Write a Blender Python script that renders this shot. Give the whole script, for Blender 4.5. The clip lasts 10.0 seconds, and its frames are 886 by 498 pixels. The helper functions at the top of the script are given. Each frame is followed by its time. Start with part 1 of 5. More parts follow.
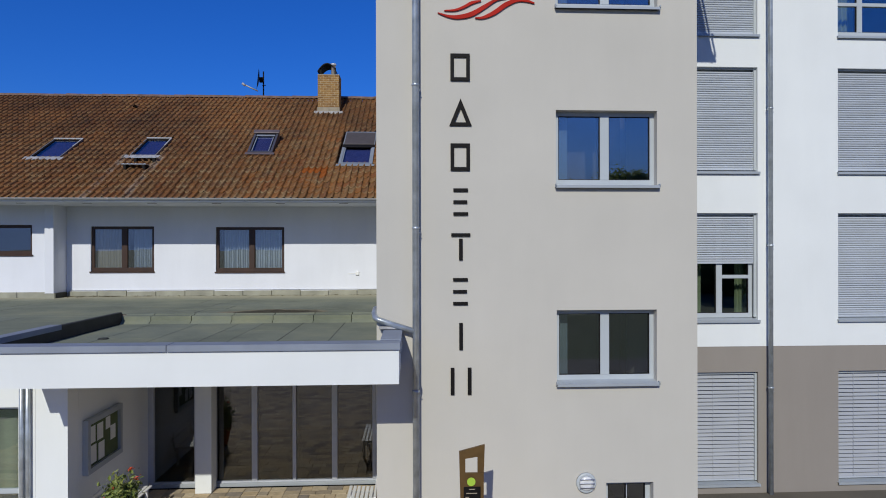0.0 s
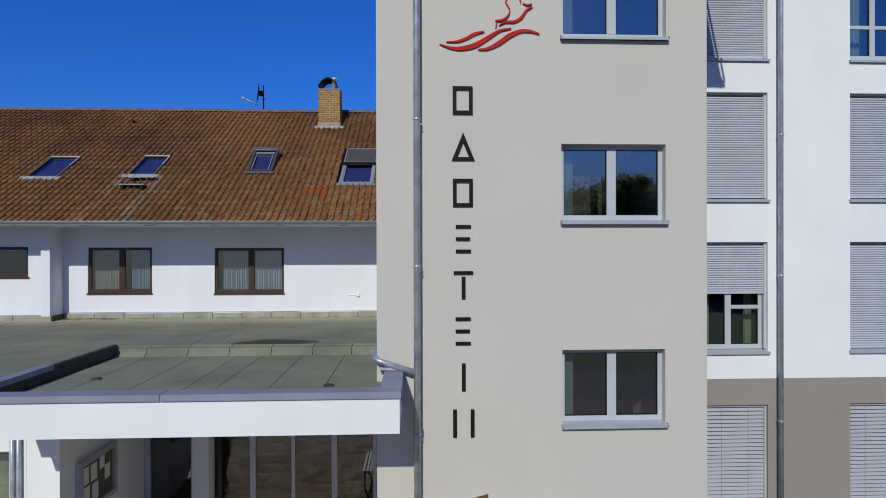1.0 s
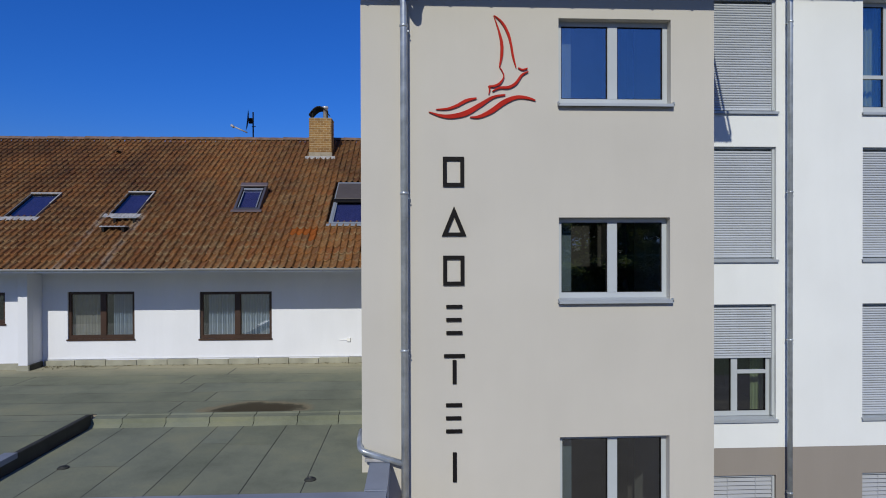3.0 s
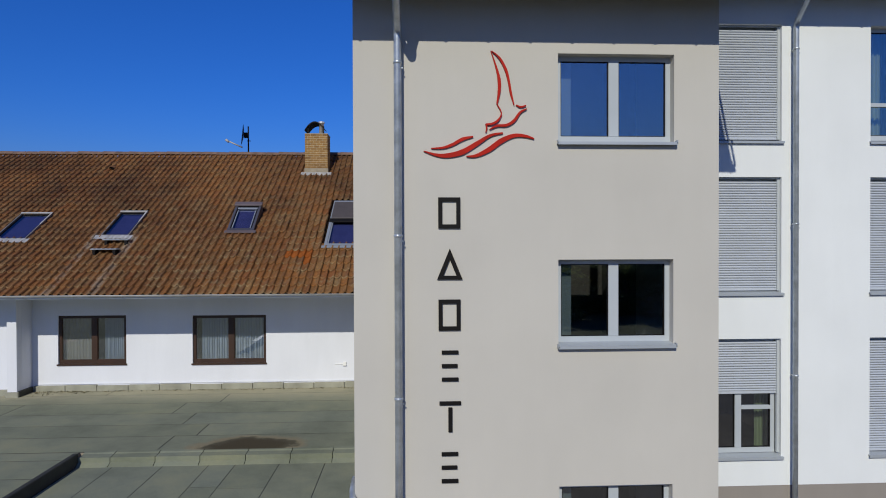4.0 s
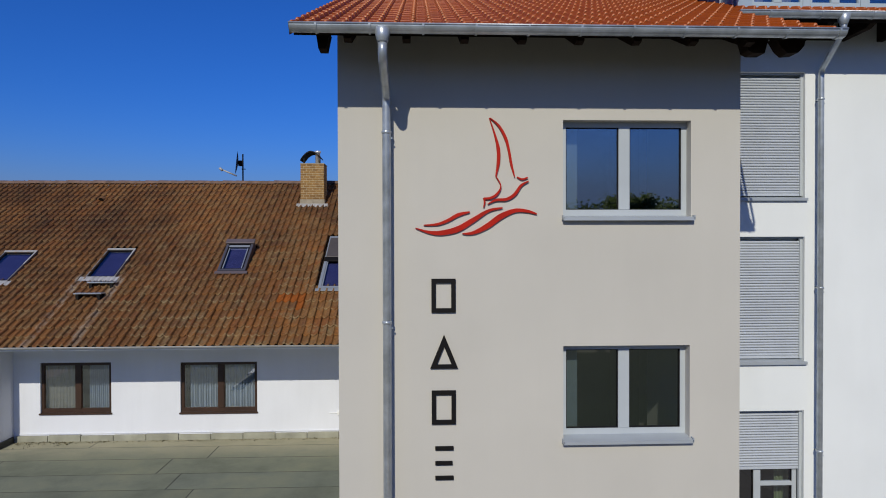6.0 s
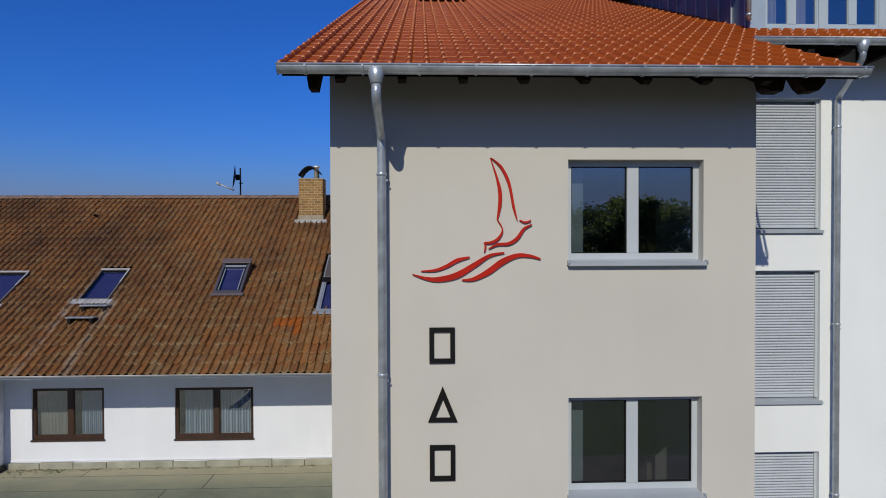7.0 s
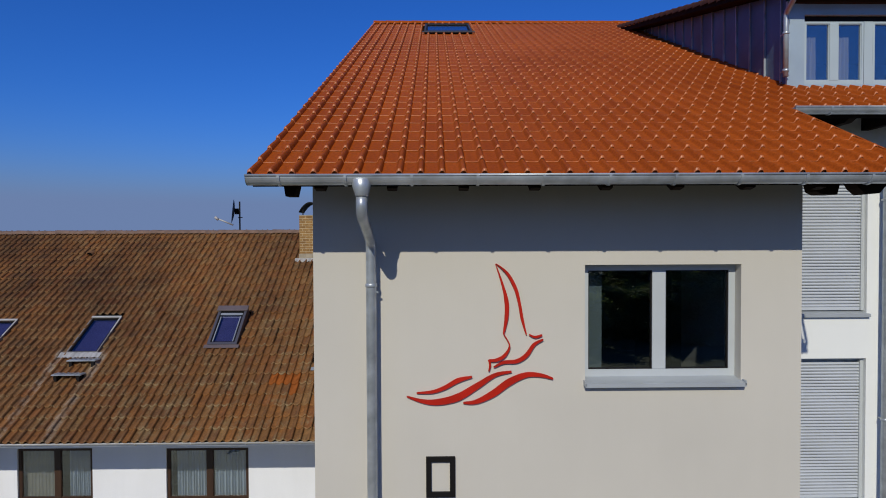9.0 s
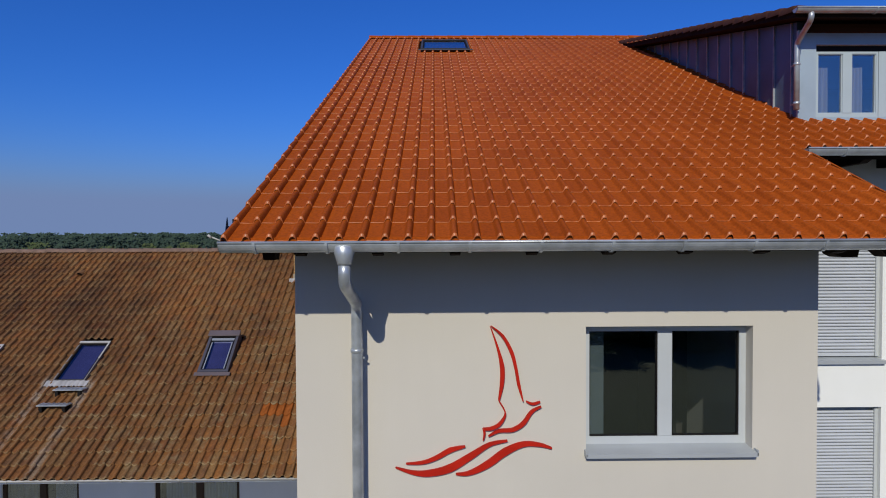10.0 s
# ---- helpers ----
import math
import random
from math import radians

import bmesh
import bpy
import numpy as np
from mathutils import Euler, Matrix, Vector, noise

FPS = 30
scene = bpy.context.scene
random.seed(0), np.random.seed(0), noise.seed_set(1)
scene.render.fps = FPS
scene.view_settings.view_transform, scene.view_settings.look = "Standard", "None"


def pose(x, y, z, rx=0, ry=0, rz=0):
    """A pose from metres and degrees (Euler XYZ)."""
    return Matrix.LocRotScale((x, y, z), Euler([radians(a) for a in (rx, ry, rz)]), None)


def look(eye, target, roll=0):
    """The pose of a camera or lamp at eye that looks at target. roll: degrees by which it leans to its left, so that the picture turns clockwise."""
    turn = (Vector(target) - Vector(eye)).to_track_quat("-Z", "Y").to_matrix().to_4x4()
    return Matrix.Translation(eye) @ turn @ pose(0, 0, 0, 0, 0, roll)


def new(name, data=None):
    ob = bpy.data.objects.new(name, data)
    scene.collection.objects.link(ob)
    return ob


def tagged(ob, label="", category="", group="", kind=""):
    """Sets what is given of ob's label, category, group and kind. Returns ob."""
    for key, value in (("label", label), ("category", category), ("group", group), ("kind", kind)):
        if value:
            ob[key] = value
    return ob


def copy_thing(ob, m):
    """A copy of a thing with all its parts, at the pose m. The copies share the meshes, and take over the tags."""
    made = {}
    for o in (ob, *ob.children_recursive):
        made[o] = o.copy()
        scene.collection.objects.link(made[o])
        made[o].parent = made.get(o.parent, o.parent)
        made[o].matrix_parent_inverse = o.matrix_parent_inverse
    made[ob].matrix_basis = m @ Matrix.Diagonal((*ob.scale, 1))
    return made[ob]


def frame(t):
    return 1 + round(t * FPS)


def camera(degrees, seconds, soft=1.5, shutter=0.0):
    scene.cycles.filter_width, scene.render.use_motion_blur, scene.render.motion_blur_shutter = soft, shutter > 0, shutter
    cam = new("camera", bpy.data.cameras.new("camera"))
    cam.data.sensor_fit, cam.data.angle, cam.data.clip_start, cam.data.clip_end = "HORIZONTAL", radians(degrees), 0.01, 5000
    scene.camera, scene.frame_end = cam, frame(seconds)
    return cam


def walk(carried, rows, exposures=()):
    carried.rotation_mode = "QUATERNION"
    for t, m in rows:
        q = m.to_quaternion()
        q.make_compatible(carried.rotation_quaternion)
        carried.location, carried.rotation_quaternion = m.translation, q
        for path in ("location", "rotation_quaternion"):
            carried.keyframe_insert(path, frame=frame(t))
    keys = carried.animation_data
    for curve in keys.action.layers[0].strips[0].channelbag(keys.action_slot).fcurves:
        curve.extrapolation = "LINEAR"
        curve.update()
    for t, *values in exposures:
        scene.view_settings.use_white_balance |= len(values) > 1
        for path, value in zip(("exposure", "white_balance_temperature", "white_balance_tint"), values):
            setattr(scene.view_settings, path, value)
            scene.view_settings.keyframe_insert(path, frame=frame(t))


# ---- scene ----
cam = camera(71.79, 10.0, soft=1.0)
ROWS = [
    (0.0, -0.319, 0.393, 5.152, -2.816, -0.032, 0.121),
    (0.5, -0.316, 0.529, 5.465, -2.678, -0.124, 0.134),
    (1.0, -0.303, 0.665, 5.755, -2.609, -0.142, 0.138),
    (1.5, -0.261, 0.829, 6.046, -2.615, -0.198, 0.138),
    (2.0, -0.210, 0.986, 6.327, -2.669, -0.189, 0.149),
    (2.5, -0.171, 1.127, 6.631, -2.710, -0.252, 0.149),
    (4.0, -0.066, 1.554, 7.585, -2.750, -0.578, 0.185),
    (4.5, -0.005, 1.738, 7.863, -2.542, -0.579, 0.175),
    (5.0, 0.040, 1.921, 8.134, -2.400, -0.592, 0.163),
    (5.5, 0.086, 2.109, 8.398, -2.290, -0.596, 0.154),
    (7.0, 0.193, 2.706, 9.260, -1.957, -0.903, 0.204),
    (7.5, 0.253, 2.933, 9.572, -1.357, -0.978, 0.202),
    (8.0, 0.310, 3.166, 9.891, -0.849, -1.047, 0.195),
    (8.5, 0.340, 3.398, 10.212, -0.733, -1.152, 0.213),
    (9.0, 0.369, 3.621, 10.523, -0.833, -1.257, 0.250),
    (9.5, 0.424, 3.843, 10.820, -0.821, -1.306, 0.247),
    (10.0, 0.474, 4.043, 11.121, -0.743, -1.380, 0.277),
]
walk(cam, [(t, pose(x, y, z, 90 + pitch, roll, yaw)) for t, x, y, z, yaw, pitch, roll in ROWS], [(0.0, -0.05, 6280, 11), (2.5, -0.08, 6380, 11), (5.5, -0.07, 6580, 11), (7.0, -0.08, 6660, 11), (8.0, 0.0, 6680, 11), (9.0, -0.08, 6700, 11), (10.0, 0.05, 6780, 12)])

# ---- world, sun ----
SUN_FROM = Vector((-0.23, -1.0, 0.68)).normalized()
world = bpy.data.worlds.new("sky")
scene.world = world
world.use_nodes = True
wt = world.node_tree
sky = wt.nodes.new("ShaderNodeTexSky")
sky.sky_type = "NISHITA"
sky.sun_disc = False
sky.sun_elevation = math.asin(SUN_FROM.z)
sky.sun_rotation = math.atan2(SUN_FROM.x, SUN_FROM.y)
sky.altitude, sky.air_density, sky.dust_density, sky.ozone_density = 0, 1.0, 0.6, 2.0


def sky_mix(mode, fac, a, b):
    """One colour step on the sky; a fac over 1 makes it more vivid."""
    m = wt.nodes.new("ShaderNodeMix")
    m.data_type, m.blend_type, m.clamp_factor = "RGBA", mode, False
    m.inputs[0].default_value = fac
    for sock, v in ((m.inputs[6], a), (m.inputs[7], b)):
        if isinstance(v, tuple):
            sock.default_value = (*v, 1)
        else:
            wt.links.new(v, sock)
    return m.outputs[2]


# the deep, vivid blue of a dry autumn sky that pales into haze at the horizon
c = sky_mix("MULTIPLY", 1.0, sky.outputs[0], (0.33, 0.36, 0.43))
grey = wt.nodes.new("ShaderNodeRGBToBW")
wt.links.new(c, grey.inputs[0])
c = sky_mix("MIX", 1.8, grey.outputs[0], c)
c = sky_mix("LIGHTEN", 1.0, c, (0.0, 0.0, 0.0))
c = sky_mix("MULTIPLY", 1.0, c, (0.74, 1.07, 1.72))
# where the sky turns warm at the horizon, lilac haze veils it
split = wt.nodes.new("ShaderNodeSeparateColor")
wt.links.new(sky.outputs[0], split.inputs[0])
warm = wt.nodes.new("ShaderNodeMath")
warm.operation = "DIVIDE"
wt.links.new(split.outputs["Red"], warm.inputs[0])
wt.links.new(split.outputs["Blue"], warm.inputs[1])
veil = wt.nodes.new("ShaderNodeMapRange")
veil.interpolation_type = "SMOOTHSTEP"
veil.inputs["From Min"].default_value, veil.inputs["From Max"].default_value = 0.40, 0.98
wt.links.new(warm.outputs[0], veil.inputs["Value"])
haze = wt.nodes.new("ShaderNodeMix")
haze.data_type = "RGBA"
wt.links.new(veil.outputs[0], haze.inputs[0])
wt.links.new(c, haze.inputs[6])
haze.inputs[7].default_value = (1.40, 2.15, 4.05, 1)
c = haze.outputs[2]
wt.links.new(c, wt.nodes["Background"].inputs[0])
wt.nodes["Background"].inputs[1].default_value = 0.107
sun = new("sun", bpy.data.lights.new("sun", "SUN"))
sun.data.energy, sun.data.angle, sun.data.color = 3.25, radians(0.53), (1.0, 0.97, 0.835)
sun.matrix_world = look(SUN_FROM * 60, (0, 0, 0))


# ---- materials ----
def material(name):
    m = bpy.data.materials.new(name)
    m.use_nodes = True
    return m, m.node_tree, m.node_tree.nodes["Principled BSDF"]


def node(nt, kind, **values):
    n = nt.nodes.new(kind)
    for k, v in values.items():
        n.inputs[k.replace("_", " ")].default_value = v
    return n


def place(nt, scale=(1, 1, 1)):
    """World position, scaled."""
    g = nt.nodes.new("ShaderNodeNewGeometry")
    m = nt.nodes.new("ShaderNodeVectorMath")
    m.operation = "MULTIPLY"
    m.inputs[1].default_value = scale
    nt.links.new(g.outputs["Position"], m.inputs[0])
    return m.outputs[0]


def noise_tex(nt, scale, detail=4.0, rough=0.55, stretch=(1, 1, 1)):
    n = node(nt, "ShaderNodeTexNoise", Scale=scale, Detail=detail, Roughness=rough)
    nt.links.new(place(nt, stretch), n.inputs["Vector"])
    return n.outputs["Fac"]


def ramp(nt, source, stops):
    r = nt.nodes.new("ShaderNodeValToRGB")
    while len(r.color_ramp.elements) < len(stops):
        r.color_ramp.elements.new(0.5)
    for e, (p, c) in zip(r.color_ramp.elements, stops):
        e.position, e.color = p, (*c, 1)
    nt.links.new(source, r.inputs[0])
    return r.outputs[0]


def mix(nt, fac, a, b, mode="MIX"):
    m = nt.nodes.new("ShaderNodeMix")
    m.data_type, m.blend_type = "RGBA", mode
    for sock, v in ((m.inputs[0], fac), (m.inputs[6], a), (m.inputs[7], b)):
        if isinstance(v, (int, float)):
            sock.default_value = v
        elif isinstance(v, tuple):
            sock.default_value = (*v, 1)
        else:
            nt.links.new(v, sock)
    return m.outputs[2]


def bump(nt, bsdf, height, strength=0.3, distance=0.01):
    b = node(nt, "ShaderNodeBump", Strength=strength, Distance=distance)
    nt.links.new(height, b.inputs["Height"])
    nt.links.new(b.outputs[0], bsdf.inputs["Normal"])


def plain(name, color, rough=0.5, metal=0.0, vary=0.12, scale=3.0, grain=60.0, relief=0.1, coat=0.0, stretch=(1, 1, 1), spec=0.5):
    """Paint, metal or plastic: a colour with faint large stains and fine grain."""
    m, nt, b = material(name)
    dark = tuple(c * (1 - vary) for c in color)
    lite = tuple(min(1, c * (1 + vary)) for c in color)
    c = ramp(nt, noise_tex(nt, scale, 5, stretch=stretch), ((0.3, dark), (0.7, lite)))
    nt.links.new(c, b.inputs["Base Color"])
    b.inputs["Roughness"].default_value = rough
    b.inputs["Metallic"].default_value = metal
    b.inputs["Coat Weight"].default_value = coat
    b.inputs["Specular IOR Level"].default_value = spec
    r = nt.nodes.new("ShaderNodeMapRange")
    r.inputs["To Min"].default_value, r.inputs["To Max"].default_value = max(0.02, rough - 0.08), min(1, rough + 0.1)
    nt.links.new(noise_tex(nt, scale * 2.3, 3, stretch=stretch), r.inputs["Value"])
    nt.links.new(r.outputs[0], b.inputs["Roughness"])
    if relief:
        bump(nt, b, noise_tex(nt, grain, 3), relief, 0.004)
    return m


def render_mat(name, color, streak=0.05, grain=220.0):
    """Mineral wall render: fine grain, cloudy tone, faint rain streaks."""
    m, nt, b = material(name)
    base = ramp(nt, noise_tex(nt, 0.5, 5), ((0.3, tuple(c * 0.95 for c in color)), (0.7, tuple(min(1, c * 1.03) for c in color))))
    rain = ramp(nt, noise_tex(nt, 2.2, 6, 0.65, (1, 1, 0.12)), ((0.42, (1 - streak,) * 3), (0.62, (1, 1, 1))))
    c = mix(nt, 1.0, base, rain, "MULTIPLY")
    fine = ramp(nt, noise_tex(nt, grain, 2), ((0.3, (0.94,) * 3), (0.7, (1, 1, 1))))
    nt.links.new(mix(nt, 1.0, c, fine, "MULTIPLY"), b.inputs["Base Color"])
    b.inputs["Roughness"].default_value = 0.92
    bump(nt, b, noise_tex(nt, grain * 0.8, 3), 0.35, 0.004)
    return m


def glass_mat(name, tint, gloss=0.2):
    m, nt, b = material(name)
    nt.nodes.remove(b)
    t = node(nt, "ShaderNodeBsdfTransparent", Color=(*tint, 1))
    g = node(nt, "ShaderNodeBsdfGlossy", Color=(1, 1, 1, 1), Roughness=0.0)
    f = node(nt, "ShaderNodeLayerWeight", Blend=0.5)
    p = nt.nodes.new("ShaderNodeMath")
    p.operation = "POWER"
    p.inputs[1].default_value = 5.0
    nt.links.new(f.outputs["Facing"], p.inputs[0])
    a = nt.nodes.new("ShaderNodeMath")
    a.operation, a.use_clamp = "ADD", True
    a.inputs[1].default_value = gloss + 0.04
    nt.links.new(p.outputs[0], a.inputs[0])
    wob = node(nt, "ShaderNodeBump", Strength=0.06, Distance=0.02)
    nt.links.new(noise_tex(nt, 1.1, 1), wob.inputs["Height"])
    nt.links.new(wob.outputs[0], g.inputs["Normal"])
    s = nt.nodes.new("ShaderNodeMixShader")
    nt.links.new(a.outputs[0], s.inputs[0])
    nt.links.new(t.outputs[0], s.inputs[1])
    nt.links.new(g.outputs[0], s.inputs[2])
    nt.links.new(s.outputs[0], nt.nodes["Material Output"].inputs[0])
    return m


def tile_mat(name, tones, stain, rough, random_by, lichen=None, spec=0.5, pale=0.52):
    """Roof tiles: each tile its own tone, soot in drifts, speckle."""
    m, nt, b = material(name)
    if random_by == "object":
        rnd = nt.nodes.new("ShaderNodeObjectInfo").outputs["Random"]
    else:
        rnd = nt.nodes.new("ShaderNodeNewGeometry").outputs["Random Per Island"]
    n = len(tones)
    c = ramp(nt, rnd, [(i / (n - 1), t) for i, t in enumerate(tones)])
    drift = ramp(nt, noise_tex(nt, 0.42, 5, 0.6, (1, 0.6, 1)), ((0.38, stain), (0.6, (1, 1, 1))))
    if lichen:  # soot lies thickest towards the ridge
        xyz = nt.nodes.new("ShaderNodeSeparateXYZ")
        nt.links.new(place(nt), xyz.inputs[0])
        high = nt.nodes.new("ShaderNodeMapRange")
        high.inputs["From Min"].default_value, high.inputs["From Max"].default_value = 17.6, 20.6
        nt.links.new(xyz.outputs["Y"], high.inputs["Value"])
        drift = mix(nt, high.outputs[0], mix(nt, 0.62, drift, (1.0, 1.0, 1.0)), drift)
        west = nt.nodes.new("ShaderNodeMapRange")
        for key, v in (("From Min", -3.4), ("From Max", -8.0), ("To Min", 0.0), ("To Max", 0.40)):
            west.inputs[key].default_value = v
        nt.links.new(xyz.outputs["X"], west.inputs["Value"])
        old = ramp(nt, noise_tex(nt, 0.8, 6, 0.7, (1.6, 0.5, 1)), ((0.35, (0.45, 0.42, 0.40)), (0.62, (0.92, 0.92, 0.92))))
        drift = mix(nt, 1.0, drift, mix(nt, west.outputs[0], (1.0, 1.0, 1.0), old), "MULTIPLY")
    c = mix(nt, 1.0, c, drift, "MULTIPLY")
    if lichen:
        blotch = ramp(nt, noise_tex(nt, 7.0, 6, 0.75), ((0.34, (0.68, 0.66, 0.66)), (0.50, (1.0, 1.0, 1.0)), (0.68, (1.26, 1.28, 1.36))))
        c = mix(nt, 1.0, c, blotch, "MULTIPLY")
        spots = ramp(nt, noise_tex(nt, 2.6, 7, 0.75), ((pale, (0, 0, 0)), (pale + 0.14, (1, 1, 1))))
        low = nt.nodes.new("ShaderNodeMapRange")
        for key, v in (("From Min", 17.4), ("From Max", 21.4), ("To Min", 1.0), ("To Max", 0.32)):
            low.inputs[key].default_value = v
        nt.links.new(xyz.outputs["Y"], low.inputs["Value"])
        side = nt.nodes.new("ShaderNodeMapRange")
        for key, v in (("From Min", -12.0), ("From Max", -5.0), ("To Min", 0.45), ("To Max", 0.80)):
            side.inputs[key].default_value = v
        nt.links.new(xyz.outputs["X"], side.inputs["Value"])
        where = nt.nodes.new("ShaderNodeMath")
        where.operation = "MULTIPLY"
        nt.links.new(low.outputs[0], where.inputs[0])
        nt.links.new(side.outputs[0], where.inputs[1])
        c = mix(nt, mix(nt, 1.0, spots, where.outputs[0], "MULTIPLY"), c, lichen)
        # pale run-off from the lead beside the sweep's steps
        off = nt.nodes.new("ShaderNodeMath")
        off.operation = "ADD"
        off.inputs[1].default_value = 7.94
        nt.links.new(xyz.outputs["X"], off.inputs[0])
        gap = nt.nodes.new("ShaderNodeMath")
        gap.operation = "ABSOLUTE"
        nt.links.new(off.outputs[0], gap.inputs[0])
        runs = ramp(nt, gap.outputs[0], ((0.36, (0, 0, 0)), (0.42, (1, 1, 1)), (0.56, (1, 1, 1)), (0.64, (0, 0, 0))))
        fall = ramp(nt, low.outputs[0], ((0.84, (0, 0, 0)), (0.88, (1.0, 1.0, 1.0)), (1.0, (0.55, 0.55, 0.55))))
        patch = ramp(nt, noise_tex(nt, 3.2, 5, 0.7), ((0.42, (0.05, 0.05, 0.05)), (0.60, (0.85, 0.85, 0.85))))
        c = mix(nt, mix(nt, 1.0, mix(nt, 1.0, runs, fall, "MULTIPLY"), patch, "MULTIPLY"), c, (0.36, 0.31, 0.25))
    speck = ramp(nt, noise_tex(nt, 38, 3), ((0.32, (0.72,) * 3), (0.6, (1, 1, 1))))
    c = mix(nt, 1.0, c, speck, "MULTIPLY")
    nt.links.new(c, b.inputs["Base Color"])
    b.inputs["Roughness"].default_value = rough
    b.inputs["Specular IOR Level"].default_value = spec
    bump(nt, b, noise_tex(nt, 90, 3), 0.25, 0.004)
    return m


GREIGE = render_mat("greige_render", (0.545, 0.522, 0.470), 0.018)
WHITE = render_mat("white_render", (0.775, 0.80, 0.80), 0.018)
OLDWHITE = render_mat("old_white_render", (0.745, 0.762, 0.822), 0.03, 120)
TAUPE = render_mat("taupe_render", (0.285, 0.255, 0.225), 0.04)
FRAME = plain("grey_window_frame", (0.43, 0.465, 0.49), 0.38, 0, 0.04, 2, 30, 0.02)
DORMERFRAME = plain("blue_grey_dormer_frame", (0.37, 0.45, 0.50), 0.38, 0, 0.04, 2, 30, 0.02)
SILL = plain("grey_sill_metal", (0.39, 0.425, 0.46), 0.42, 0.2, 0.05, 2, 30, 0.02)
SHUTTER = plain("grey_shutter_metal", (0.51, 0.545, 0.59), 0.45, 0.15, 0.05, 2, 30, 0.02)
BLIND = plain("grey_blind_slat", (0.37, 0.385, 0.41), 0.5, 0.1, 0.05, 2, 30, 0.02)
ZINC = plain("zinc_gutter", (0.42, 0.46, 0.50), 0.34, 0.5, 0.25, 5, 25, 0.05)
COPING = plain("blue_grey_coping", (0.24, 0.27, 0.33), 0.64, 0.25, 0.12, 1.5, 30, 0.04)
DARKZINC = plain("dark_standing_seam_zinc", (0.085, 0.150, 0.235), 0.45, 0.3, 0.25, 1.3, 20, 0.05)
DORMERZINC = plain("pale_zinc_cladding", (0.38, 0.47, 0.53), 0.42, 0.3, 0.1, 1.5, 25, 0.04)
DARKWOOD = plain("dark_stained_wood", (0.020, 0.013, 0.009), 0.92, 0, 0.3, 8, 40, 0.2, stretch=(0.2, 1, 1), spec=0.1)
BROWNBEAM = plain("brown_stained_beam", (0.045, 0.024, 0.014), 0.8, 0, 0.3, 6, 40, 0.2, stretch=(0.2, 1, 1), spec=0.2)
BROWNFRAME = plain("brown_window_wood", (0.042, 0.019, 0.010), 0.45, 0, 0.25, 5, 40, 0.1, stretch=(1, 1, 0.2))
BLACK = plain("black_anodised", (0.008, 0.007, 0.007), 0.6, 0, 0.15, 6, 40, 0.05, spec=0.15)
RED = plain("red_enamel", (0.40, 0.014, 0.006), 0.6, 0, 0.15, 4, 40, 0.03, spec=0.15)
BRONZE = plain("bronze_steel", (0.16, 0.095, 0.035), 0.42, 0.55, 0.3, 3, 30, 0.08)
NAVY = plain("dark_blue_paint", (0.022, 0.028, 0.060), 0.5, 0, 0.15)
DARKFRAME = plain("slate_roof_window_frame", (0.075, 0.075, 0.100), 0.5, 0.3, 0.1)
HOODMETAL = plain("purple_brown_metal", (0.13, 0.105, 0.115), 0.5, 0.3, 0.1)
LIME = plain("lime_disc", (0.36, 0.55, 0.05), 0.5, 0, 0.08)
CHROME = plain("chrome", (0.75, 0.75, 0.76), 0.16, 1.0, 0.08)
BENCHWHITE = plain("white_bench_paint", (0.80, 0.80, 0.79), 0.4, 0, 0.05)
GREYDOOR = plain("grey_door_profile", (0.47, 0.49, 0.53), 0.42, 0.1, 0.06)
# next three: the dimness of the rooms is put into near-black colours
PLASTER_IN = plain("dim_interior_plaster", (0.085, 0.072, 0.062), 0.9, 0, 0.1)
DIMBACK = plain("dim_blue_back_wall", (0.028, 0.034, 0.055), 0.9, 0, 0.1)
LINOLEUM = plain("dim_interior_floor", (0.030, 0.024, 0.020), 0.6, 0, 0.2)
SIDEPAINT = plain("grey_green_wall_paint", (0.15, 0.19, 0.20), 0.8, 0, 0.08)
GREENCLOTH = plain("green_curtain", (0.30, 0.36, 0.20), 0.9, 0, 0.1, 3, 120, 0.2)
DULLCURTAIN = plain("beige_curtain", (0.34, 0.31, 0.28), 0.9, 0, 0.08, 3, 150, 0.2)
CURTAIN = plain("white_net_curtain", (0.52, 0.57, 0.66), 0.9, 0, 0.06, 3, 150, 0.2)
PAPER = plain("paper", (0.72, 0.72, 0.68), 0.8, 0, 0.04)
FELT = plain("green_felt", (0.10, 0.13, 0.055), 0.9, 0, 0.2)
LEAD = plain("pale_lead_flashing", (0.38, 0.375, 0.38), 0.6, 0.2, 0.2, 6, 30, 0.3)
YARD = plain("yard_paving", (0.115, 0.100, 0.075), 0.9, 0, 0.15, 0.8, 50, 0.3)
ASPHALT = plain("asphalt", (0.075, 0.070, 0.062), 0.9, 0, 0.25, 0.8, 90, 0.4)
PALEGUTTER = plain("pale_painted_gutter", (0.40, 0.40, 0.40), 0.5, 0.1, 0.15)
DUSTFRAME = plain("dusty_grey_frame", (0.20, 0.19, 0.19), 0.5, 0.2, 0.15)
PANEBACK = plain("navy_pane_backing", (0.10, 0.10, 0.22), 0.9, 0, 0.15)
JOINT = plain("brick_joint_mortar", (0.50, 0.40, 0.26), 0.95, 0, 0.2, 9, 80, 0.4)
STEEL = plain("stainless_flue", (0.72, 0.73, 0.75), 0.32, 0.55, 0.08)
MORTAR = plain("mortar", (0.30, 0.26, 0.20), 0.95, 0, 0.2, 9, 80, 0.4)
GLASS = glass_mat("window_glass", (0.88, 0.91, 0.92), 0.15)
